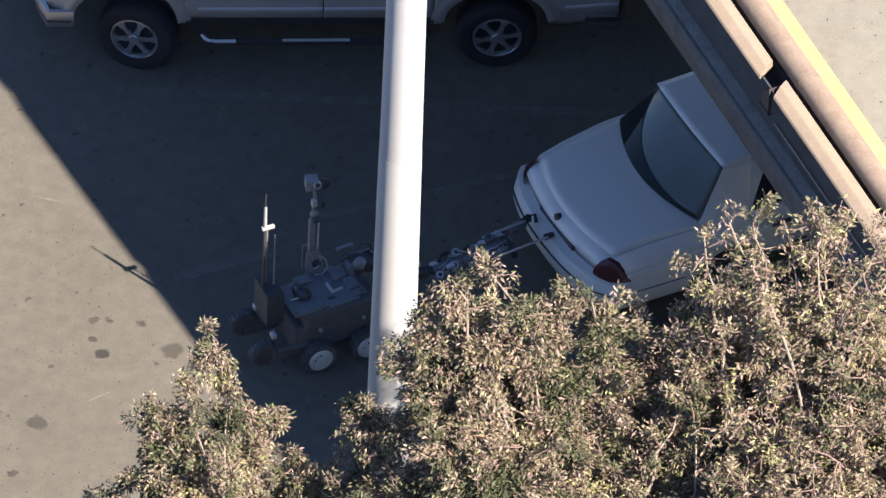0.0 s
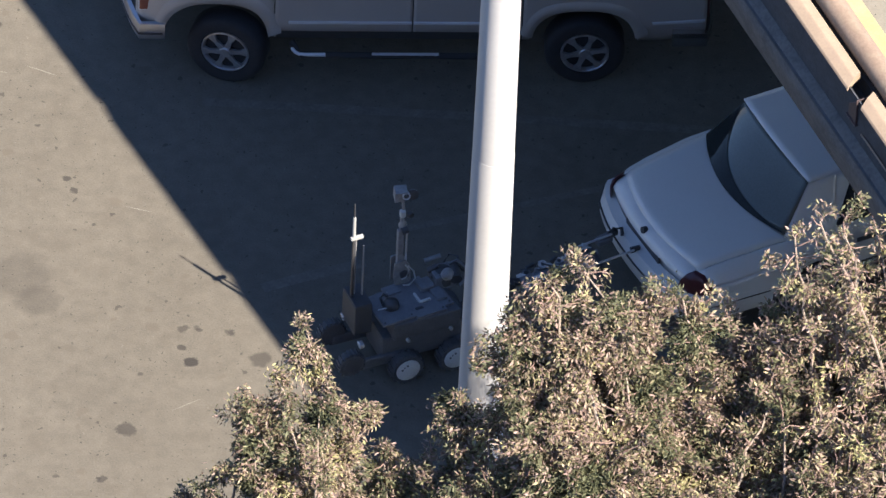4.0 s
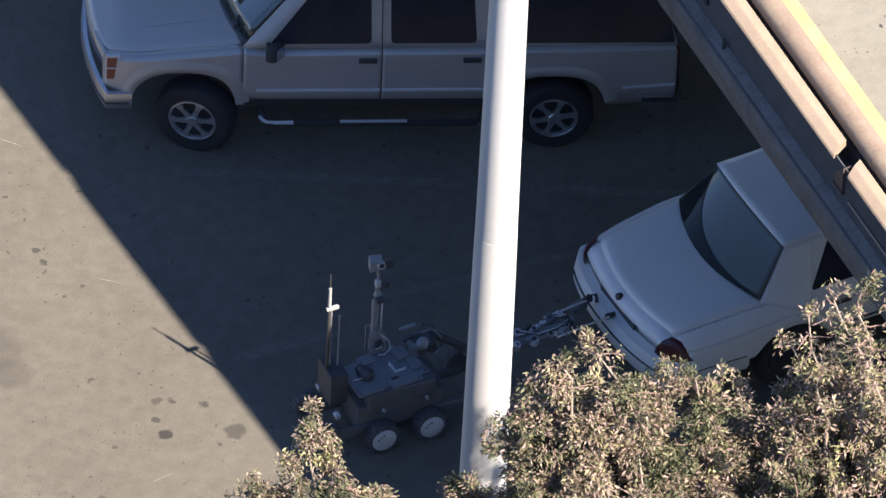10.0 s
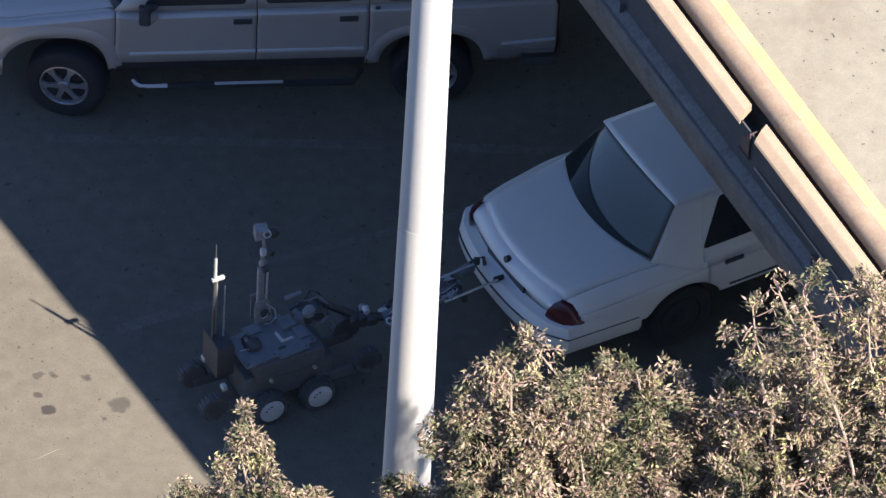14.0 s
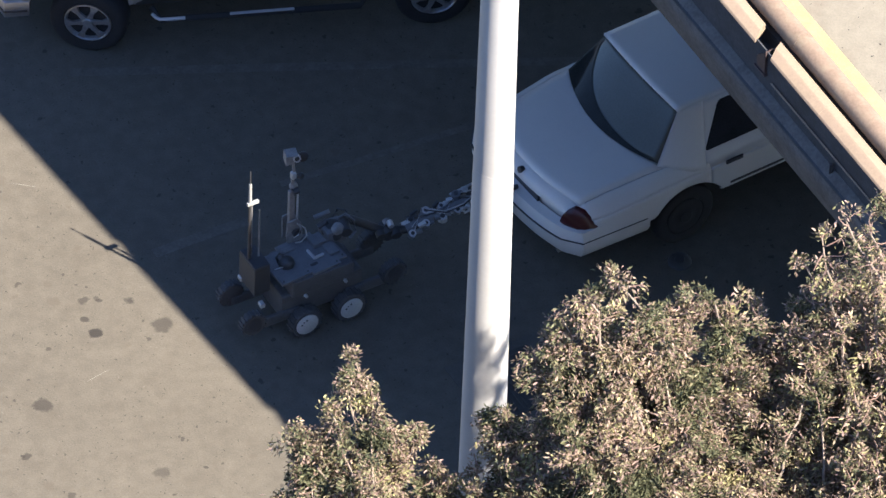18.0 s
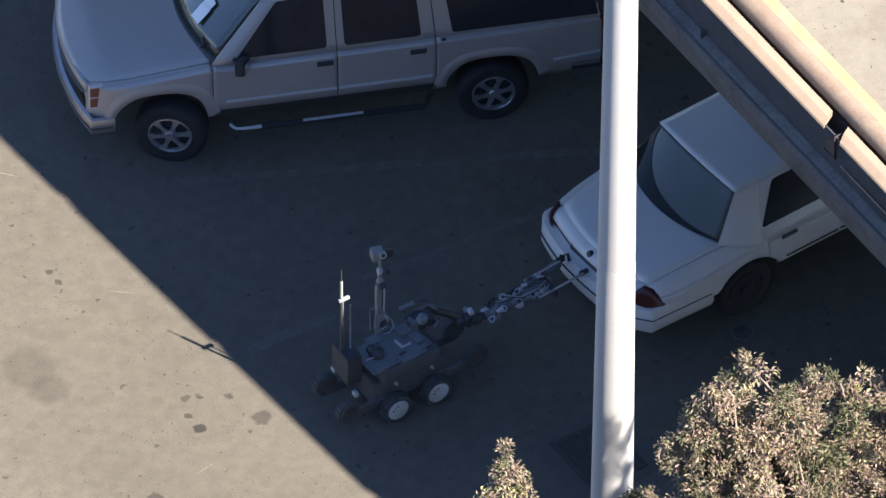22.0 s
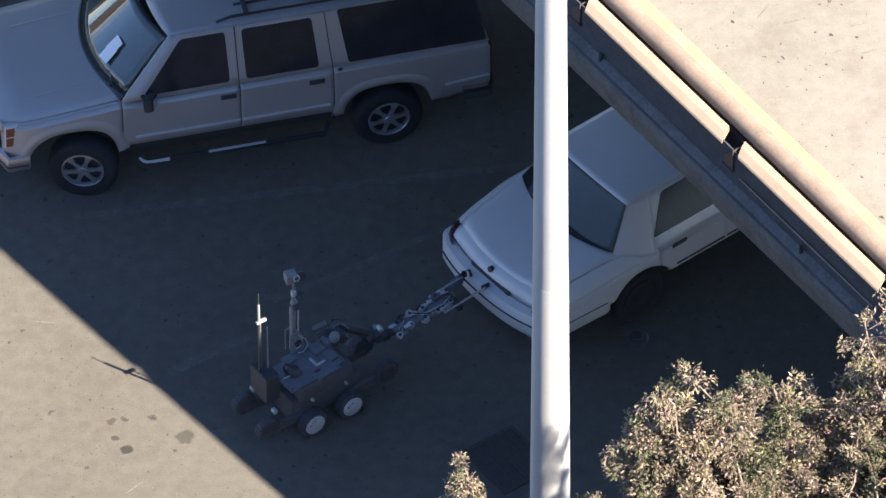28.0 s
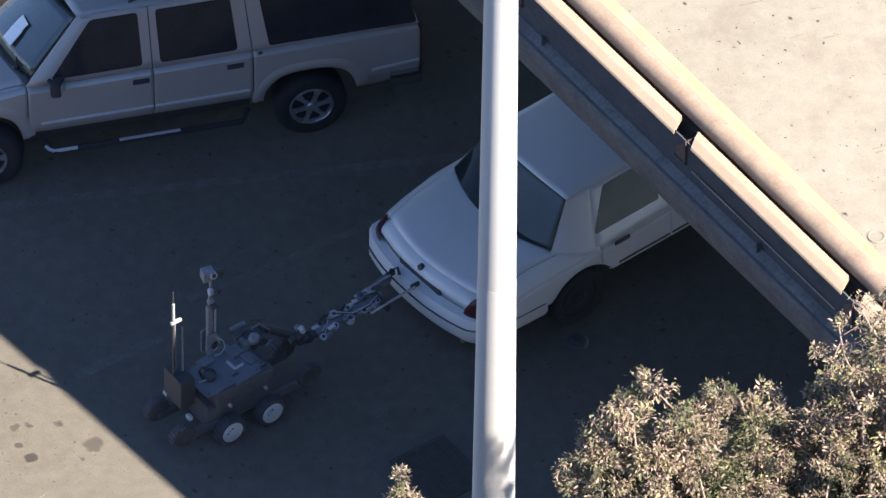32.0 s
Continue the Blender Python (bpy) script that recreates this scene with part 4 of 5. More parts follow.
# -- white sedan --
CY = 0.04
SED = Matrix.Translation((3.74, -2.988, 0)) @ Matrix.Rotation(radians(25.5), 4, "Z")
sedan = empty("sedan", SED, "white four-door sedan nosed under the bridge", "car")
D = Car(sedan, CY, [(0.0, 0.63), (0.05, 0.70), (0.13, 0.79), (0.20, 0.85), (0.29, 0.895), (0.5, 0.93), (0.9, 0.96), (3.9, 0.965), (4.6, 0.93), (5.05, 0.82)],
        [(0.0, 0.46), (0.5, 0.42), (4.6, 0.40), (5.05, 0.42)],
        [(0.0, 0.72), (0.1, 0.74), (0.29, 0.77), (1.0, 0.86), (3.4, 0.86), (4.7, 0.78), (5.05, 0.70)],
        [(0.0, 0.90), (0.1, 0.92), (0.5, 0.972), (0.9, 1.01), (1.1, 1.02), (3.4, 1.02), (4.7, 0.90), (5.05, 0.74)],
        [(1.30, 0.32, 0.44, 1.0), (4.18, 0.33, 0.41, 1.0)], 9.0, 0.13, 0.012)
D.shell(0.14, 5.0)


def seam_y(x):
    return 0.708 + 0.085 * x


def tail_x(w):
    return 0.085 + 0.12 * abs(w) ** 2.2


def lid_z(x, y):
    e = D.side(x, 1, 1).y - CY
    return D.over(x, min(1, y / e)).z


def lid(f, w):
    a, b = tail_x(w), 0.895 + 0.2 * w * w
    x = a + (b - a) * f
    y = w * (seam_y(x) - 0.006)
    return Vector((x, CY + y, lid_z(x, abs(y)) - 0.02 * max(0, 1 - f / 0.08) ** 2))


def lid_face(v, w):
    """The lid's rear face, from the crease down to its lip."""
    top = lid(0, w)
    low = Vector((-0.02 + 0.10 * abs(w) ** 2.2, CY + 0.722 * w, 0.80))
    return top.lerp(low, v) + Vector((-0.025 * math.sin(v * math.pi), 0, 0.012 * math.sin(v * math.pi)))


for s in (-1, 1):
    D.side_panel("rear_quarter", 0.27, 1.545, s, M_WHITE)
    D.side_panel("rear_door", 1.553, 2.42, s, M_WHITE)
    D.side_panel("front_door", 2.428, 3.44, s, M_WHITE)
    D.side_panel("front_fender", 3.448, 5.04, s, M_WHITE)

    def edge(x, v):
        y0, y1 = seam_y(x), D.side(x, 1, 1).y - CY
        y = y0 + (y1 - y0) * v
        return Vector((x, CY + s * y, lid_z(x, y)))
    thick(part("deck_edge", sheet(bmesh.new(), edge, span(0.20, 1.545, 0.05), span(0, 1, 0.1)), M_WHITE, sedan, smooth=50))
ld = thick(part("boot_lid", sheet(bmesh.new(), lid, span(0, 1, 0.06), span(-1, 1, 0.1)), M_WHITE, sedan, smooth=50))
part("lid_face", sheet(bmesh.new(), lid_face, span(0, 1, 0.16), span(-1, 1, 0.1)), M_WHITE, ld, smooth=60)
D.top_panel("belt_deck", 1.553, 3.4, M_WHITE)
D.top_panel("hood", 3.45, 5.04, M_WHITE)
# rear face below the lid
bm = sheet(bmesh.new(), lambda u, v: Vector((0.03 + 0.09 * u * u, CY + 0.69 * u, 0.60 + 0.25 * v)), span(-1, 1, 0.1), span(0, 1, 0.2))
thick(part("boot_face", bm, M_WHITE, sedan, smooth=50), 0.03)
E2 = Cabin(sedan, CY, (3.62, 2.72), (1.49, 1.60), (0.868, 0.622), (0.965, 1.435))
E2.walls(M_WHITE, -0.2)


def rear_pane(u, v, lift=0.0):
    bow = 1 - u * u
    return Vector((1.06 - 0.20 * bow * (1 - v) ** 1.2 + 0.31 * v - 0.035 * bow * v - lift, CY + u * (0.748 - 0.148 * v), 1.015 + 0.425 * v + 0.02 * bow * v + lift * 0.6))


# the pane's sheen and its darker edge are put into two glass colours
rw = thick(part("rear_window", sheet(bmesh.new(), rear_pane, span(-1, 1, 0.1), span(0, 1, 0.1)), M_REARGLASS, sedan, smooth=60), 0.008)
part("pane_dark_band", sheet(bmesh.new(), lambda u, f: rear_pane(u, 0.01 + (0.02 + 0.30 * ((1 + u) / 2) ** 1.1 + 0.62 * ((1 + u) / 2) ** 7) * f, 0.014), span(-0.97, 0.97, 0.1), span(0, 1, 0.25)), M_PANEDARK, rw, "darker sheet laid on the pane, its dark area painted in", smooth=60)
for s in (-1, 1):
    def sail(f, g):
        low = -0.06 - 0.2 * f
        v = low + (1 - low) * g
        a, c = rear_pane(s, v), E2.wall(E2.lerp(E2.xb, v) + 0.03, v, s, 0.003)
        b = Vector((a.x + (c.x - a.x) * 0.42, c.y, a.z + (c.z - a.z) * 0.42))
        return a.lerp(b, f).lerp(b.lerp(c, f), f)
    thick(part("sail_panel", sheet(bmesh.new(), sail, span(0, 1, 0.08), span(0, 1, 0.1)), M_WHITE, sedan, smooth=60), 0.012)
E2.screen("windscreen", True, 0.12, M_GLASS)


def sedan_roof(f, w):
    """f runs from the rear pane's top edge (0) to the windscreen (1)."""
    bow = 1 - w * w
    x0, x1 = 1.352 - 0.035 * bow, 2.76 + 0.06 * bow
    x = x0 + (x1 - x0) * f
    e = math.sin(min(1, f / 0.55) * math.pi / 2) * min(1, (1.02 - f) / 0.2) ** 0.5
    return Vector((x, CY + 0.622 * w, 1.444 + 0.022 * bow * (1 - min(1, f / 0.55)) + e * 0.062 * (1 - abs(w) ** 2.4)))


thick(part("roof", sheet(bmesh.new(), sedan_roof, span(0, 1, 0.045), span(-1, 1, 0.1)), M_WHITE, sedan, smooth=40), 0.02)
for s in (-1, 1):
    E2.glass("rear_door_window", [(1.53, 0.10), (2.36, 0.10), (2.34, 0.90), (1.79, 0.90)], s, M_GLASS, sedan, 0.04)
    E2.glass("front_door_window", [(2.46, 0.14), (3.35, 0.14), (2.82, 0.90), (2.46, 0.90)], s, M_GLASS, sedan, 0.04)
    p, q = D.side(1.70, 0.86, s, 0.006), D.side(1.90, 0.86, s, 0.006)
    part("door_handle", box(bmesh.new(), ((p.x + q.x) / 2, p.y, 0.865), (0.19, 0.02, 0.045), 0.008), M_BLACK, sedan)
    for x0, x1 in ((1.76, 2.41), (2.44, 3.43)):
        a, b = D.side(x0, 0.40, s, 0.002), D.side(x1, 0.40, s, 0.002)
        part("side_moulding", box(bmesh.new(), (0, 0, 0), ((b - a).length, 0.014, 0.022), 0.004, Matrix.Translation((a + b) / 2) @ (b - a).to_track_quat("X", "Z").to_matrix().to_4x4()), M_BLACK, sedan, "dark side strip")
    # wraparound tail lamp
    ring = [(0.17, 0.68, 0.89), (0.235, 0.745, 0.855), (0.285, 0.80, 0.80), (0.30, 0.86, 0.70), (0.295, 0.88, 0.635), (0.21, 0.86, 0.62), (0.12, 0.80, 0.62), (0.06, 0.70, 0.66), (0.03, 0.62, 0.71), (0.04, 0.645, 0.80), (0.085, 0.668, 0.87)]
    mid = Vector((0.145, 0.775, 0.755))
    bm = bmesh.new()
    rows = []
    for f, up in ((1.0, 0.0), (0.88, 0.012), (0.5, 0.02)):
        rows.append([bm.verts.new(Vector((c.x - up * 0.7, CY + s * (c.y + 0.028 + up * 0.6), c.z + up * 0.3))) for c in (mid.lerp(Vector(p), f) for p in ring)])
    for a, b in zip(rows, rows[1:]):
        for k in range(len(ring)):
            j = (k + 1) % len(ring)
            bm.faces.new((a[k], a[j], b[j], b[k]))
    bm.faces.new(rows[-1]), bm.faces.new(list(reversed(rows[0])))
    part("tail_lamp", bm, M_REDLENS, sedan, "dark red wraparound lens", smooth=60)
    p = D.side(3.35, 1.0, s)
    part("mirror", box(bmesh.new(), (3.35, p.y + s * 0.1, 1.0), (0.10, 0.18, 0.12), 0.03), M_WHITE, sedan, smooth=40)
    for x in (1.30, 4.18):
        wheel(sedan, (x, CY + s * 0.90, 0.33), s, 0.335, 0.23, 0.20, "cap")
    part("exhaust_pipe", rod(bmesh.new(), (0.06, s * 0.55, 0.27), (0.4, s * 0.55, 0.27), 0.03), M_STEEL, sedan, smooth=40)


def tail_line(x0, half, bow, wrap):
    pts = [Vector((x0 + bow * abs(u) ** 2.4, CY + half * -u, 0)) for u in span(-1, 1, 0.1)]
    return [pts[0] + Vector((wrap, 0.03, 0))] + pts + [pts[-1] + Vector((wrap, -0.03, 0))]


bump = bumper("rear_bumper", sedan, tail_line(0.01, 0.792, 0.13, 0.72), 0.38, 0.70, 0.135, -1, M_WHITE)
bumper("rub_strip", sedan, tail_line(0.0, 0.792, 0.13, 0.70), 0.585, 0.602, 0.143, -1, M_BLACK)
bumper("front_bumper", sedan, [Vector((5.0 - 0.2 * abs(u) ** 2.4, CY + 0.86 * u, 0)) for u in span(-1, 1, 0.125)], 0.35, 0.62, 0.09, 1, M_WHITE)
part("plate_recess", box(bmesh.new(), (0.02, CY, 0.745), (0.03, 0.62, 0.11), 0.01), M_BLACK, sedan)
part("badge", rod(bmesh.new(), (0.035, 0.03, 0.86), (-0.005, 0.03, 0.872), 0.036, 0.032, 18), M_BLACK, sedan, "small dark oval badge")
hc = bmesh.new()
lathe(hc, [(0.115, 0.004), (0.115, 0.012), (0.10, 0.03), (0.05, 0.035), (0.045, 0.045), (0.0, 0.046)], Matrix.Translation((5.2, -3.48, 0.0)) @ Matrix.Rotation(radians(4), 4, "X"), 26)
tagged(part("hubcap", hc, M_BOX, smooth=45), "dull grey hubcap lying on the pavement by the sedan", "hubcap")


# ---- bomb disposal robot ----
RM = Matrix.Translation((1.5, -3.75, 0)) @ Matrix.Rotation(radians(21), 4, "Z")
robot = empty("tracked_robot", RM, "grey six-wheeled bomb disposal robot with camera mast and gripper arm", "robot")


def robot_wheel(x, y, z, r, w, side, hub):
    m = Matrix.Translation((x, y, z)) @ Matrix.Rotation(radians(90 if side < 0 else -90), 4, "X")
    t = part("wheel", lathe(bmesh.new(), [(r * 0.5, -w), (r * 0.9, -w), (r, -w + 0.02), (r, -0.02), (r * 0.9, 0.0), (r * 0.73, -0.004)], m, 26), M_TYRE, robot, smooth=45)
    bm = bmesh.new()
    for k in range(18):
        a = 2 * math.pi * k / 18
        box(bm, (r * 1.0, 0, -w / 2), (0.018, 0.02, w * 0.9), 0, m @ Matrix.Rotation(a, 4, "Z"))
    part("tread", bm, M_TYRE, t)
    if hub:
        part("hub", lathe(bmesh.new(), [(r * 0.72, -0.02), (r * 0.72, 0.002), (r * 0.66, 0.010), (r * 0.2, 0.013), (0.0, 0.014)], m, 26), M_HUB, t, "dirty white hub disc", smooth=45)
        for k in range(3):
            a = 1.75 + k * 0.5
            part("hub_bolt", rod(bmesh.new(), m @ Vector((r * 0.42 * math.cos(a), r * 0.42 * math.sin(a), 0.004)), m @ Vector((r * 0.42 * math.cos(a), r * 0.42 * math.sin(a), 0.014)), 0.008 if k % 2 else 0.011, seg=8), M_BOX, t)
    else:
        part("hub", lathe(bmesh.new(), [(r * 0.6, -0.02), (r * 0.6, 0.0), (0.0, 0.008)], m, 22), M_BLACK, t, smooth=45)


for x in (-0.034, 0.436):
    for s in (-1, 1):
        robot_wheel(x, s * 0.334, 0.16, 0.16, 0.11, s, True)
for s in (-1, 1):
    robot_wheel(-0.56, s * 0.27, 0.33, 0.125, 0.09, s, False)
    robot_wheel(0.93, s * 0.27, 0.33, 0.125, 0.09, s, False)
    part("flipper", box(bmesh.new(), (-0.30, s * 0.20, 0.25), (0.56, 0.05, 0.12), 0.03, None), M_CHASSIS, robot)
    part("flipper", box(bmesh.new(), (0.70, s * 0.20, 0.25), (0.52, 0.05, 0.12), 0.03, None), M_CHASSIS, robot)
    for x, z in ((-0.02, 0.47), (0.40, 0.48)):
        part("bolt_cap", rod(bmesh.new(), (x, s * 0.255, z), (x, s * 0.285, z), 0.02, 0.016, 10), M_ALU, robot)
    part("work_light", box(bmesh.new(), (-0.455, s * 0.20, 0.50), (0.05, 0.07, 0.05), 0.012), M_CLEARLENS, robot)
part("chassis", box(bmesh.new(), (0.19, 0, 0.34), (0.86, 0.40, 0.30), 0.03), M_CHASSIS, robot)
part("motor_housing", box(bmesh.new(), (0.18, 0, 0.56), (0.66, 0.48, 0.20), 0.025), M_CHASSIS, robot)
DM = Matrix.Rotation(radians(5), 4, "Z")
bm = bmesh.new()
prism(bm, [DM @ Vector((x, y, 0.665)) for x, y in ((-0.27, -0.21), (0.06, -0.21), (0.06, -0.245), (0.36, -0.245), (0.36, -0.20), (0.45, -0.20), (0.45, 0.20), (0.33, 0.20), (0.33, 0.25), (-0.06, 0.25), (-0.06, 0.20), (-0.27, 0.20))], (0, 0, 0.022))
deckp = part("deck_plate", bm, M_RGREY, robot)
# on the deck: joystick-like camera, bracket, slot and covers
dome = part("deck_camera", lathe(bmesh.new(), [(0.075, 0.0), (0.078, 0.02), (0.07, 0.055), (0.045, 0.075), (0.0, 0.08)], DM @ Matrix.Translation((-0.09, 0.0, 0.687)), 20), M_BLACK, deckp, smooth=50)
part("stalk", sweep(bmesh.new(), [(-0.15, 0.03, 0.69), (-0.17, 0.05, 0.76), (-0.14, 0.06, 0.79), (-0.10, 0.04, 0.77)], 0.014), M_BLACK, dome, smooth=50)
part("cable", sweep(bmesh.new(), [(-0.22, -0.02, 0.69), (-0.17, -0.05, 0.72), (-0.11, -0.05, 0.70)], 0.006), M_HUB, deckp)
lb = part("bracket", box(bmesh.new(), (0.17, -0.02, 0.70), (0.022, 0.13, 0.026), 0.004, DM), M_HUB, deckp, "pale angle bracket")
part("bracket_leg", box(bmesh.new(), (0.225, -0.075, 0.698), (0.10, 0.022, 0.022), 0.004, DM), M_HUB, lb)
part("slot", box(bmesh.new(), (0.13, -0.135, 0.690), (0.075, 0.03, 0.006), 0.002, DM), M_BLACK, deckp)
for x, y, sx, sy, sz in ((0.31, 0.10, 0.14, 0.14, 0.05), (0.37, -0.05, 0.11, 0.16, 0.028), (0.02, 0.15, 0.13, 0.06, 0.018)):
    part("cover_box", box(bmesh.new(), (x, y, 0.687 + sz / 2), (sx, sy, sz), 0.012, DM), M_RGREY, deckp)
for x, y in ((-0.24, -0.18), (-0.24, 0.17), (0.03, -0.18), (0.33, -0.215), (0.42, -0.17), (0.42, 0.17)):
    part("screw", rod(bmesh.new(), DM @ Vector((x, y, 0.686)), DM @ Vector((x, y, 0.692)), 0.010, seg=8), M_BLACK, deckp)
# rear electronics box and its antennas
rb = part("electronics_box", box(bmesh.new(), (-0.38, 0.08, 0.66), (0.17, 0.30, 0.34), 0.012), M_BOX, robot)
part("lid", box(bmesh.new(), (-0.38, 0.08, 0.835), (0.16, 0.29, 0.012), 0.004), M_BLACK, rb)
ax, ay = -0.436, 0.092
an = part("antenna", rod(bmesh.new(), (ax, ay, 0.83), (ax, ay, 1.55), 0.017, 0.013, 10), M_BLACK, robot, smooth=50)
part("sleeve", rod(bmesh.new(), (ax, ay, 1.55), (ax, ay, 1.80), 0.017, 0.015, 10), M_SLEEVE, an, "white plastic antenna sleeve", smooth=50)
part("bracket", box(bmesh.new(), (ax + 0.03, ay, 1.545), (0.12, 0.03, 0.035), 0.005), M_SLEEVE, an)
part("tip", rod(bmesh.new(), (ax, ay, 1.80), (ax, ay, 1.965), 0.007, 0.005, 8), M_BLACK, an)
for x, y, h in ((-0.40, 0.12, 1.50), (-0.34, 0.08, 1.44)):
    part("antenna", rod(bmesh.new(), (x, y, 0.83), (x, y, h), 0.010, 0.008, 8), M_MAST, robot)
# camera mast
mx, my = 0.117, 0.277
bm = bmesh.new()
prism(bm, [Vector((mx + x, my - 0.05, z)) for x, z in ((-0.07, 0.70), (0.05, 0.66), (0.09, 0.72), (0.075, 0.90), (0.03, 0.97), (-0.075, 0.96), (-0.085, 0.80))], (0, 0.014, 0))
mast = part("mast", bm, M_MAST, robot, "grey yoke plate")
bm = bmesh.new()
prism(bm, [Vector((mx + x, my + 0.05, z)) for x, z in ((-0.07, 0.68), (0.06, 0.68), (0.075, 0.90), (0.03, 0.97), (-0.075, 0.96))], (0, 0.014, 0))
part("yoke_plate", bm, M_MAST, mast)
part("pivot", rod(bmesh.new(), (mx + 0.015, my - 0.075, 0.81), (mx + 0.015, my + 0.075, 0.81), 0.042, seg=18), M_BLACK, mast, smooth=50)
part("cable_loop", sweep(bmesh.new(), [(mx + 0.05, my - 0.06, 0.90), (mx + 0.10, my - 0.08, 0.84), (mx + 0.115, my - 0.085, 0.75), (mx + 0.06, my - 0.085, 0.69), (mx + 0.0, my - 0.075, 0.695)], 0.008), M_HUB, mast, smooth=50)
part("cable_loop", sweep(bmesh.new(), [(mx + 0.02, my - 0.065, 0.93), (mx + 0.055, my - 0.075, 0.87), (mx + 0.03, my - 0.08, 0.79), (mx - 0.02, my - 0.075, 0.77)], 0.007), M_HUB, mast, smooth=50)
part("tube", box(bmesh.new(), (mx - 0.012, my, 1.10), (0.058, 0.05, 0.44), 0.012), M_MAST, mast, smooth=40)
part("slide", rod(bmesh.new(), (mx + 0.038, my - 0.025, 0.90), (mx + 0.042, my - 0.025, 1.30), 0.010, seg=10), M_HUB, mast, smooth=50)
part("joint", rod(bmesh.new(), (mx - 0.025, my - 0.045, 1.335), (mx + 0.035, my - 0.045, 1.345), 0.036, seg=16), M_BLACK, mast, smooth=50)
part("collar", lathe(bmesh.new(), [(0.035, 1.34), (0.042, 1.37), (0.03, 1.40), (0.018, 1.42)], Matrix.Translation((mx + 0.008, my, 0)), 14), M_MAST, mast, smooth=50)
part("neck", sweep(bmesh.new(), [(mx + 0.005, my, 1.40), (mx - 0.005, my, 1.48), (mx + 0.012, my, 1.55), (mx + 0.0, my, 1.66), (mx - 0.005, my, 1.72)], (0.022, 0.014)), M_MAST, mast, smooth=50)
part("clamp", box(bmesh.new(), (mx - 0.005, my - 0.015, 1.525), (0.05, 0.05, 0.075), 0.012, None), M_HUB, mast)
part("knob", rod(bmesh.new(), (mx + 0.06, my - 0.02, 1.50), (mx + 0.07, my - 0.05, 1.50), 0.034, 0.03, 14), M_BLACK, mast, smooth=50)
HM = Matrix.Translation((mx - 0.02, my, 1.765)) @ Matrix.Rotation(radians(-14), 4, "Z")
bm = bmesh.new()
prism(bm, [HM @ Vector(p) for p in ((-0.065, -0.055, -0.065), (0.02, -0.055, -0.045), (0.05, -0.055, 0.05), (-0.065, -0.055, 0.05))], HM.to_3x3() @ Vector((0, 0.11, 0)))
head = part("camera_head", bm, M_MAST, mast)
part("lens_ring", lathe(bmesh.new(), [(0.036, -0.02), (0.038, 0.012), (0.03, 0.02), (0.026, 0.01), (0.0, 0.008)], HM @ Matrix.Translation((0.035, -0.06, 0.018)) @ Matrix.Rotation(radians(78), 4, "X"), 18), M_HUB, head, "pale lens ring", smooth=50)
part("lens", lathe(bmesh.new(), [(0.024, 0.010), (0.02, 0.016), (0.0, 0.018)], HM @ Matrix.Translation((0.035, -0.06, 0.018)) @ Matrix.Rotation(radians(78), 4, "X"), 16), M_BLACK, head, smooth=50)
part("lamp", lathe(bmesh.new(), [(0.03, -0.05), (0.05, -0.02), (0.055, 0.0), (0.048, 0.006), (0.0, 0.002)], HM @ Matrix.Translation((0.10, -0.03, -0.005)) @ Matrix.Rotation(radians(80), 4, "X"), 18), M_BLACK, head, smooth=50)
part("visor", box(bmesh.new(), (-0.01, -0.02, 0.056), (0.11, 0.10, 0.008), 0.002, HM), M_MAST, head)
# arm, joint by joint, and gripper reaching the car's bumper
AP = [Vector(p) for p in ((1.90, -3.42, 0.72), (2.02, -3.34, 0.80), (2.42, -3.28, 0.52), (2.62, -3.24, 0.48), (2.92, -3.16, 0.58), (3.27, -3.05, 0.64))]
arm = wpart("arm", box(bmesh.new(), (0, 0, 0), (0.22, 0.20, 0.16), 0.03, Matrix.Translation(AP[0]) @ Matrix.Rotation(radians(21), 4, "Z")), M_RGREY, robot)
wpart("turret_drum", lathe(bmesh.new(), [(0.105, -0.04), (0.115, 0.03), (0.10, 0.07), (0.06, 0.085), (0.0, 0.088)], Matrix.Translation(AP[0]), 22), M_BOX, arm, smooth=50)
wpart("cone", lathe(bmesh.new(), [(0.040, -0.06), (0.060, -0.04), (0.052, 0.02), (0.024, 0.06), (0.016, 0.068), (0.0, 0.07)], Matrix.Translation(AP[0] + Vector((0.03, -0.07, 0.08))) @ Matrix.Rotation(radians(58), 4, "X") @ Matrix.Rotation(radians(-24), 4, "Y"), 20), M_MAST, arm, "pale cone-shaped housing", smooth=50)
wpart("bar", rod(bmesh.new(), AP[0] + Vector((-0.17, 0.06, 0.13)), AP[0] + Vector((-0.02, 0.09, 0.17)), 0.022, seg=12), M_RGREY, arm, smooth=50)
wpart("bar", rod(bmesh.new(), AP[0] + Vector((-0.14, 0.0, 0.06)), AP[0] + Vector((-0.05, 0.03, 0.10)), 0.03, seg=12), M_BLACK, arm, smooth=50)
wpart("hose", sweep(bmesh.new(), [AP[0] + Vector(p) for p in ((0.05, 0.06, 0.10), (0.13, 0.05, 0.15), (0.20, 0.0, 0.11), (0.21, -0.05, 0.02), (0.15, -0.09, -0.03))], 0.014), M_RGREY, arm, smooth=50)
wpart("hose", sweep(bmesh.new(), [AP[0] + Vector(p) for p in ((0.0, 0.10, 0.06), (0.06, 0.12, 0.16), (0.13, 0.08, 0.17), (0.17, 0.03, 0.06))], 0.010), M_BLACK, arm, smooth=50)
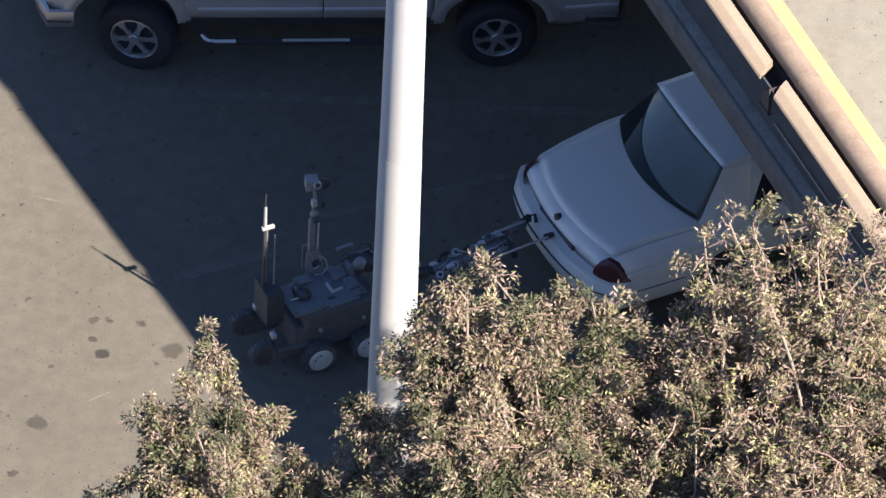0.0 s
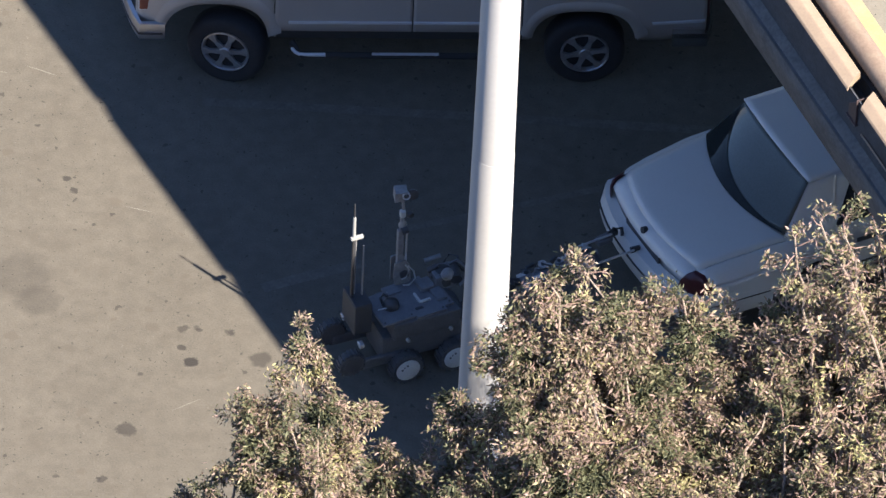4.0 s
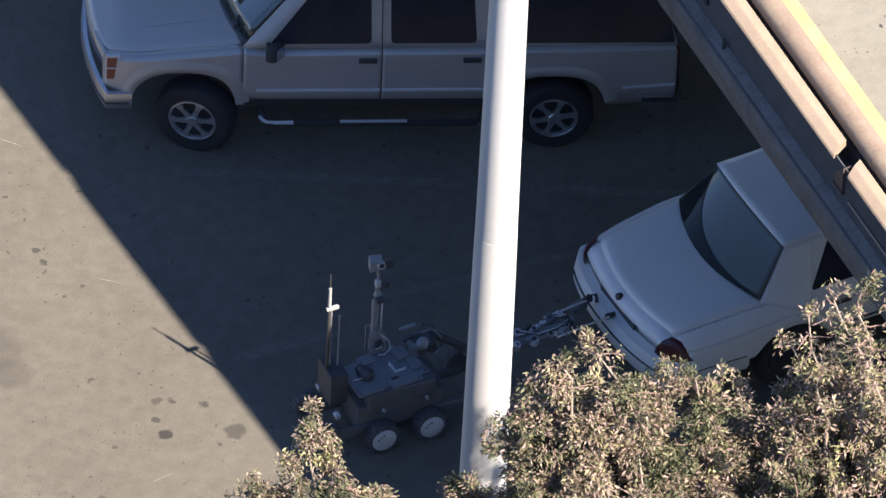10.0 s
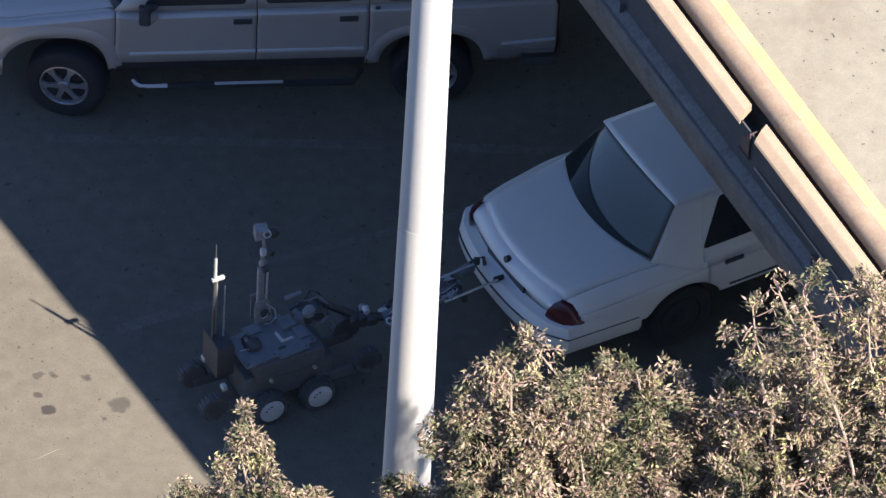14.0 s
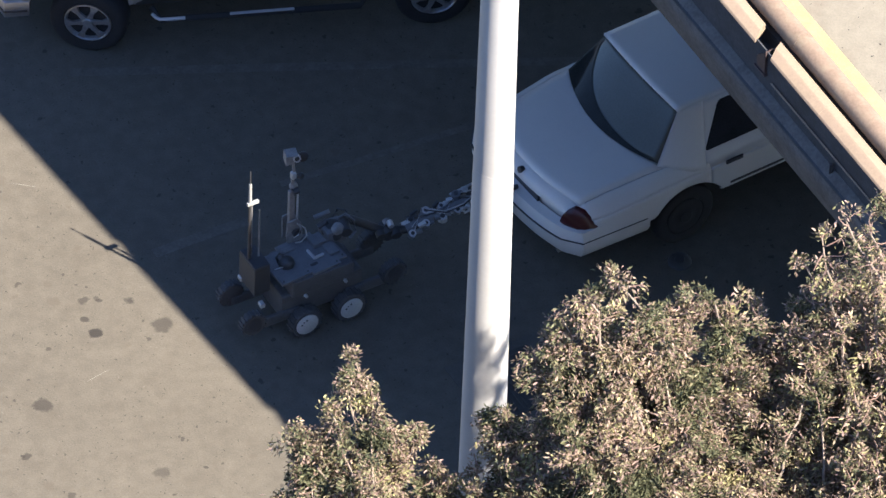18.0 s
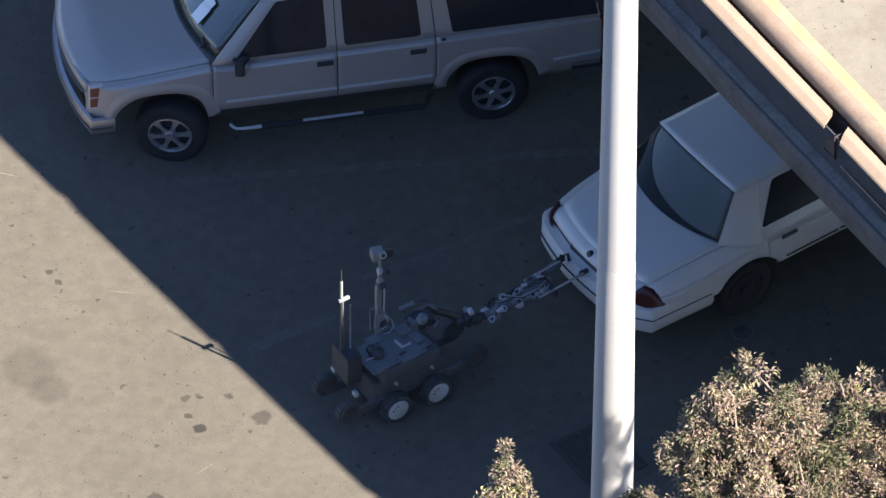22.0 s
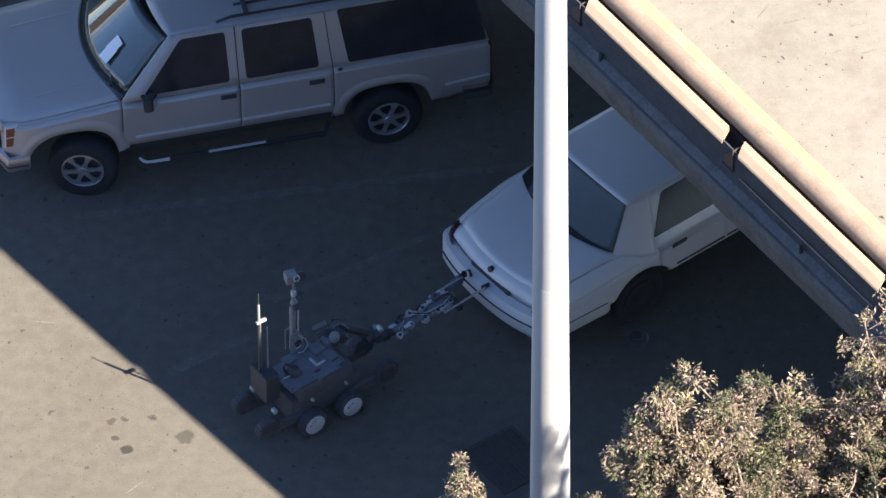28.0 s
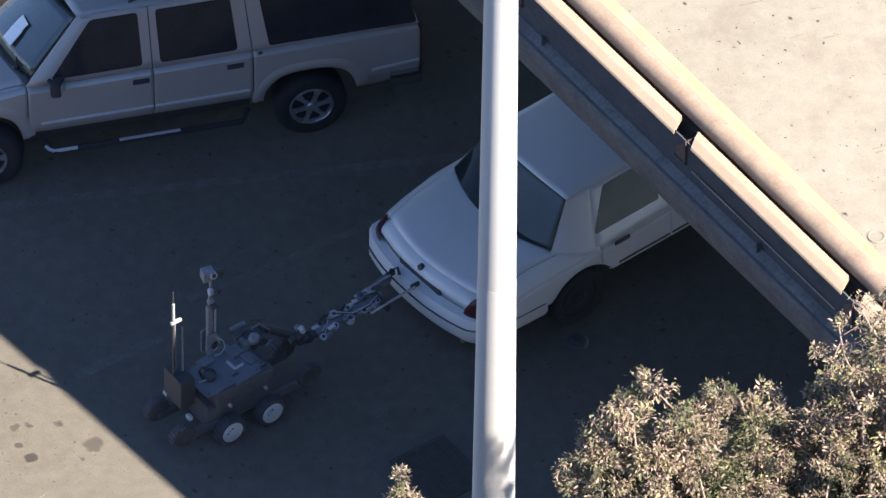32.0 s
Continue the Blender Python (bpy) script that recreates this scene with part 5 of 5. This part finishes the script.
wpart("shoulder", rod(bmesh.new(), AP[0] + Vector((0.12, -0.08, 0.03)), AP[0] + Vector((0.10, 0.08, 0.05)), 0.055, seg=18), M_BLACK, arm, smooth=50)
wpart("upper_link", rod(bmesh.new(), AP[1], AP[2], 0.045, 0.04, 14), M_BLACK, arm, smooth=50)
wpart("elbow", rod(bmesh.new(), AP[2] + Vector((0.03, -0.07, 0)), AP[2] + Vector((-0.03, 0.07, 0)), 0.06, seg=16), M_BLACK, arm, smooth=50)
wpart("fore_link", rod(bmesh.new(), AP[2], AP[3], 0.05, 0.04, 14), M_BLACK, arm, smooth=50)
for k, (dx, dy, dz, r) in enumerate(((-0.05, -0.07, 0.02, 0.045), (0.03, 0.05, 0.05, 0.04), (0.10, -0.05, 0.0, 0.05), (0.05, -0.01, 0.09, 0.03))):
    c = AP[2] + Vector((dx, dy, dz))
    wpart("elbow_motor", rod(bmesh.new(), c + Vector((0.0, -0.03, 0)), c + Vector((-0.012, 0.03, 0.012)), r, seg=14), (M_BOX, M_RGREY, M_BOX, M_HUB)[k], arm, smooth=50)
rnd = random.Random(4)
AX, AS = (AP[5] - AP[3]).normalized(), Vector((-0.36, 0.93, 0))
for k in range(26):
    f = (k // 2 + 0.5) / 13
    p = AP[3].lerp(AP[5], f) + AS * ((0.075 if k % 2 else -0.06) + rnd.uniform(-0.03, 0.03)) + Vector((0, 0, rnd.uniform(-0.02, 0.06)))
    mm = (M_HUB, M_MAST, M_HUB, M_ALU, M_BLACK, M_RGREY)[rnd.randrange(6)]
    if k % 3 == 0:
        r, d = rnd.uniform(0.028, 0.048), (AS * rnd.uniform(-0.3, 0.3) + Vector((0, -0.3, 0.9))).normalized() * 0.03
        motor = wpart("servo_drum", rod(bmesh.new(), p - d, p + d, r, r * 0.94, 16), mm, arm, smooth=50)
        wpart("drum_cap", rod(bmesh.new(), p + d, p + d * 1.25, r * 0.5, seg=10), M_BLACK, motor)
    else:
        size = (rnd.uniform(0.04, 0.10), rnd.uniform(0.03, 0.06), rnd.uniform(0.025, 0.05))
        wpart("actuator_block", box(bmesh.new(), (0, 0, 0), size, 0.010, Matrix.Translation(p) @ Matrix.Rotation(radians(21 + rnd.uniform(-30, 30)), 4, "Z") @ Matrix.Rotation(radians(rnd.uniform(-20, 20)), 4, "Y")), mm, arm)
for k in range(4):
    q = [AP[3].lerp(AP[5], f) + AS * rnd.uniform(-0.11, 0.11) + Vector((0, 0, rnd.uniform(0.03, 0.09))) for f in (0.05, 0.3, 0.55, 0.8, 1.0)]
    wpart("wire", sweep(bmesh.new(), q, 0.006), (M_BLACK, M_HUB)[k % 2], arm, smooth=50)
hook = wpart("hook", sweep(bmesh.new(), [AP[5] + AS * 0.15 + Vector(p) for p in ((0.20, 0.06, 0.05), (0.26, 0.11, 0.10), (0.33, 0.12, 0.10), (0.34, 0.08, 0.04))], 0.018), M_BLACK, arm, smooth=50)
wpart("wedge", box(bmesh.new(), (0, 0, 0), (0.16, 0.09, 0.07), 0.02, Matrix.Translation(AP[5] + AS * 0.15 + Vector((0.17, 0.05, 0.02))) @ Matrix.Rotation(radians(35), 4, "Z")), M_RGREY, arm)
wpart("wrist", rod(bmesh.new(), AP[3], AP[5] + Vector((0.06, 0.03, 0.0)), 0.045, 0.04, 14), M_RGREY, arm, smooth=50)
for lat in (-0.13, 0.15):
    side = Vector((-0.36, 0.93, 0)) * lat
    fwd = Vector((0.93, 0.36, 0.10))
    b = AP[5] + side
    for h in (0.0, 0.035):
        wpart("finger", rod(bmesh.new(), b - fwd * 0.16 + Vector((0, -h, h)), b + fwd * (0.36 if lat < 0 else 0.26) + Vector((0, -h, h + 0.02)), 0.011, 0.011, 8), M_ALU, arm)
    wpart("finger_pad", box(bmesh.new(), (0, 0, 0), (0.10, 0.03, 0.06), 0.008, Matrix.Translation(b + fwd * (0.37 if lat < 0 else 0.27) + Vector((0, 0, 0.03))) @ Matrix.Rotation(radians(21), 4, "Z")), M_BLACK, arm)
wpart("palm", box(bmesh.new(), (0, 0, 0), (0.05, 0.34, 0.07), 0.01, Matrix.Translation(AP[5] + Vector((0.02, -0.02, 0))) @ Matrix.Rotation(radians(21), 4, "Z")), M_BLACK, arm)


# ---- trees ----
def limb(bm, a, b, r0, r1, rnd, n=5, sway=0.12):
    """A crooked tapering limb; returns its points."""
    a, b = Vector(a), Vector(b)
    w = (b - a).length * sway
    n = max(n, min(16, int((b - a).length / 0.16)))
    d1, d2 = (Vector((rnd.uniform(-w, w), rnd.uniform(-w, w), rnd.uniform(-w, w) * 0.5)) for _ in range(2))
    pts = [a]
    for i in range(1, n + 1):
        f = i / n
        j = d1 * math.sin(f * math.pi) + d2 * 0.4 * math.sin(2 * f * math.pi)
        if i < n:
            j += Vector((rnd.uniform(-w, w), rnd.uniform(-w, w), rnd.uniform(-w, w))) * 0.1
        pts.append(a.lerp(b, f) + j)
    seg = 8 if r0 > 0.03 else 5
    rings = []
    for i, p in enumerate(pts):
        t = (pts[min(i + 1, n)] - pts[max(i - 1, 0)]).normalized()
        q = t.to_track_quat("Z", "Y").to_matrix()
        r = r0 + (r1 - r0) * i / n
        rings.append([bm.verts.new(p + q @ Vector((r * math.cos(2 * math.pi * k / seg), r * math.sin(2 * math.pi * k / seg), 0))) for k in range(seg)])
    for p, q in zip(rings, rings[1:]):
        for k in range(seg):
            bm.faces.new((p[k], p[(k + 1) % seg], q[(k + 1) % seg], q[k]))
    return pts


def leaf_mesh(name, anchors, n, spread, size, material, thing, base, rng):
    """Many narrow folded blades in loose sprays about anchors of (place, direction, weight)."""
    A = np.array([list(a) for a, d, w in anchors])
    share = rng.gamma(0.65, 1.0, len(A)) * np.array([w for a, d, w in anchors])
    ci = rng.choice(len(A), n, p=share / share.sum())
    off = rng.normal(0, 1, (n, 3))
    off *= spread * 1.7 * rng.random((n, 1)) ** 0.5 / np.linalg.norm(off, axis=1)[:, None]
    p = A[ci] + off
    way = np.array([list(d) for a, d, w in anchors]) * 0.6 + rng.normal(0, 0.4, (len(A), 3))
    ax = way[ci] + off / spread * 0.25 + rng.normal(0, 0.6, (n, 3)) + np.array([0, 0, -0.35])
    ax /= np.linalg.norm(ax, axis=1)[:, None]
    sd = np.cross(ax, rng.normal(0, 1, (n, 3)))
    sd /= np.linalg.norm(sd, axis=1)[:, None] + 1e-9
    nm = np.cross(ax, sd)
    ln = size * rng.uniform(0.55, 1.3, (n, 1))
    wd = ln * rng.uniform(0.12, 0.20, (n, 1))
    mid = p + ax * ln * 0.45 - nm * wd * 0.25
    v = np.stack([p, mid + sd * wd, p + ax * ln, mid - sd * wd + nm * wd * 0.5], 1).reshape(-1, 3)
    b0 = np.arange(n)[:, None] * 4
    f = np.concatenate([b0 + [0, 1, 2], b0 + [0, 2, 3]], 1).reshape(-1, 3)
    me = bpy.data.meshes.new(name)
    me.from_pydata(v.tolist(), [], f.tolist())
    me.materials.append(material)
    ob = new(name, me)
    ob.parent = thing
    ob.matrix_parent_inverse = Matrix.Translation(base).inverted()
    return tagged(ob, kind="stuff")


def tree(label, base, fork, tips, leaves, twig, spread, material, seed, size=0.10, skirt=1.8):
    """A tree whose limbs rise from fork to each tip (x, y, z, crown radius); skirt: half width of the added, unseen
    lower crown.
    """
    rnd = random.Random(seed)
    rng = np.random.default_rng(seed)
    thing = empty("tree", Matrix.Translation(base), label, "tree", "eucalyptus trees by the pavement")
    bm = bmesh.new()
    limb(bm, base, fork, 0.19, 0.12, rnd, 7, 0.02)
    wpart("trunk", bm, M_BARK, thing, smooth=60)
    twigs, anchors = bmesh.new(), []
    for x, y, z, r in tips:
        tip = Vector((x, y, z))
        low = Vector(fork).lerp(tip, 0.25) + Vector((0, 0, -0.2))
        bm = bmesh.new()
        pts = limb(bm, Vector(fork).lerp(low, rnd.uniform(0, 0.6)), tip, 0.021, 0.006, rnd, 8, 0.14)
        wpart("limb", bm, M_BARK, thing, smooth=60)
        for k in range(twig):
            f = rnd.uniform(0.72, 1.0)
            i = min(int(f * (len(pts) - 1)), len(pts) - 2)
            a = pts[i].lerp(pts[i + 1], f * (len(pts) - 1) - i)
            d = Vector((rnd.gauss(0, 1), rnd.gauss(0, 1), rnd.gauss(0.25, 0.8))).normalized() * r * rnd.uniform(0.35, 1.0)
            b = a + d
            limb(twigs, a, b, 0.007, 0.003, rnd, 3, 0.14)
            for g in (0.4, 0.6, 0.8, 1.0):
                anchors.append((a.lerp(b, g), d.normalized(), max(r, 0.11)))
        anchors.append((tip, Vector((0, 0, 0.3)), max(r, 0.11)))
        for g in range(4 if r < 0.2 else 0):           # leafy spire ends
            anchors.append((tip + Vector((rnd.gauss(0, 1), rnd.gauss(0, 1), rnd.gauss(0, 1))) * 0.3 * r, Vector((0, 0, 0.3)), 0.4))
    # lower crown on drooping boughs, below view, added to block low sky
    under = []
    for k in range(26):
        f = (k + 0.5) / 26
        a = Vector(base).lerp(Vector(fork), 0.45 + 0.5 * f)
        ang = k * 2.4
        w = skirt * (0.65 + 0.35 * math.sin(f * math.pi))
        b = a + Vector((w * math.cos(ang), 0.75 * w * math.sin(ang), 0.5 + rnd.uniform(-0.3, 0.3)))
        bm = bmesh.new()
        limb(bm, a, b, 0.035, 0.008, rnd, 6, 0.1)
        wpart("limb", bm, M_BARK, thing, smooth=60)
        for g in range(10):
            d = Vector((rnd.gauss(0, 1), rnd.gauss(0, 1), rnd.gauss(0, 0.7))) * 0.4
            p = a.lerp(b, rnd.uniform(0.3, 1.0))
            limb(twigs, p, p + d, 0.007, 0.003, rnd, 2, 0.1)
            under.append((p + d, d.normalized(), 1.0))
    tagged(wpart("twig_mass", twigs, M_TWIG, thing), kind="stuff")
    leaf_mesh("crown", anchors, leaves, spread, size, material, thing, base, rng)
    leaf_mesh("sky_block_crown", under, 16000, 0.22, 0.12, material, thing, base, rng)
    return thing


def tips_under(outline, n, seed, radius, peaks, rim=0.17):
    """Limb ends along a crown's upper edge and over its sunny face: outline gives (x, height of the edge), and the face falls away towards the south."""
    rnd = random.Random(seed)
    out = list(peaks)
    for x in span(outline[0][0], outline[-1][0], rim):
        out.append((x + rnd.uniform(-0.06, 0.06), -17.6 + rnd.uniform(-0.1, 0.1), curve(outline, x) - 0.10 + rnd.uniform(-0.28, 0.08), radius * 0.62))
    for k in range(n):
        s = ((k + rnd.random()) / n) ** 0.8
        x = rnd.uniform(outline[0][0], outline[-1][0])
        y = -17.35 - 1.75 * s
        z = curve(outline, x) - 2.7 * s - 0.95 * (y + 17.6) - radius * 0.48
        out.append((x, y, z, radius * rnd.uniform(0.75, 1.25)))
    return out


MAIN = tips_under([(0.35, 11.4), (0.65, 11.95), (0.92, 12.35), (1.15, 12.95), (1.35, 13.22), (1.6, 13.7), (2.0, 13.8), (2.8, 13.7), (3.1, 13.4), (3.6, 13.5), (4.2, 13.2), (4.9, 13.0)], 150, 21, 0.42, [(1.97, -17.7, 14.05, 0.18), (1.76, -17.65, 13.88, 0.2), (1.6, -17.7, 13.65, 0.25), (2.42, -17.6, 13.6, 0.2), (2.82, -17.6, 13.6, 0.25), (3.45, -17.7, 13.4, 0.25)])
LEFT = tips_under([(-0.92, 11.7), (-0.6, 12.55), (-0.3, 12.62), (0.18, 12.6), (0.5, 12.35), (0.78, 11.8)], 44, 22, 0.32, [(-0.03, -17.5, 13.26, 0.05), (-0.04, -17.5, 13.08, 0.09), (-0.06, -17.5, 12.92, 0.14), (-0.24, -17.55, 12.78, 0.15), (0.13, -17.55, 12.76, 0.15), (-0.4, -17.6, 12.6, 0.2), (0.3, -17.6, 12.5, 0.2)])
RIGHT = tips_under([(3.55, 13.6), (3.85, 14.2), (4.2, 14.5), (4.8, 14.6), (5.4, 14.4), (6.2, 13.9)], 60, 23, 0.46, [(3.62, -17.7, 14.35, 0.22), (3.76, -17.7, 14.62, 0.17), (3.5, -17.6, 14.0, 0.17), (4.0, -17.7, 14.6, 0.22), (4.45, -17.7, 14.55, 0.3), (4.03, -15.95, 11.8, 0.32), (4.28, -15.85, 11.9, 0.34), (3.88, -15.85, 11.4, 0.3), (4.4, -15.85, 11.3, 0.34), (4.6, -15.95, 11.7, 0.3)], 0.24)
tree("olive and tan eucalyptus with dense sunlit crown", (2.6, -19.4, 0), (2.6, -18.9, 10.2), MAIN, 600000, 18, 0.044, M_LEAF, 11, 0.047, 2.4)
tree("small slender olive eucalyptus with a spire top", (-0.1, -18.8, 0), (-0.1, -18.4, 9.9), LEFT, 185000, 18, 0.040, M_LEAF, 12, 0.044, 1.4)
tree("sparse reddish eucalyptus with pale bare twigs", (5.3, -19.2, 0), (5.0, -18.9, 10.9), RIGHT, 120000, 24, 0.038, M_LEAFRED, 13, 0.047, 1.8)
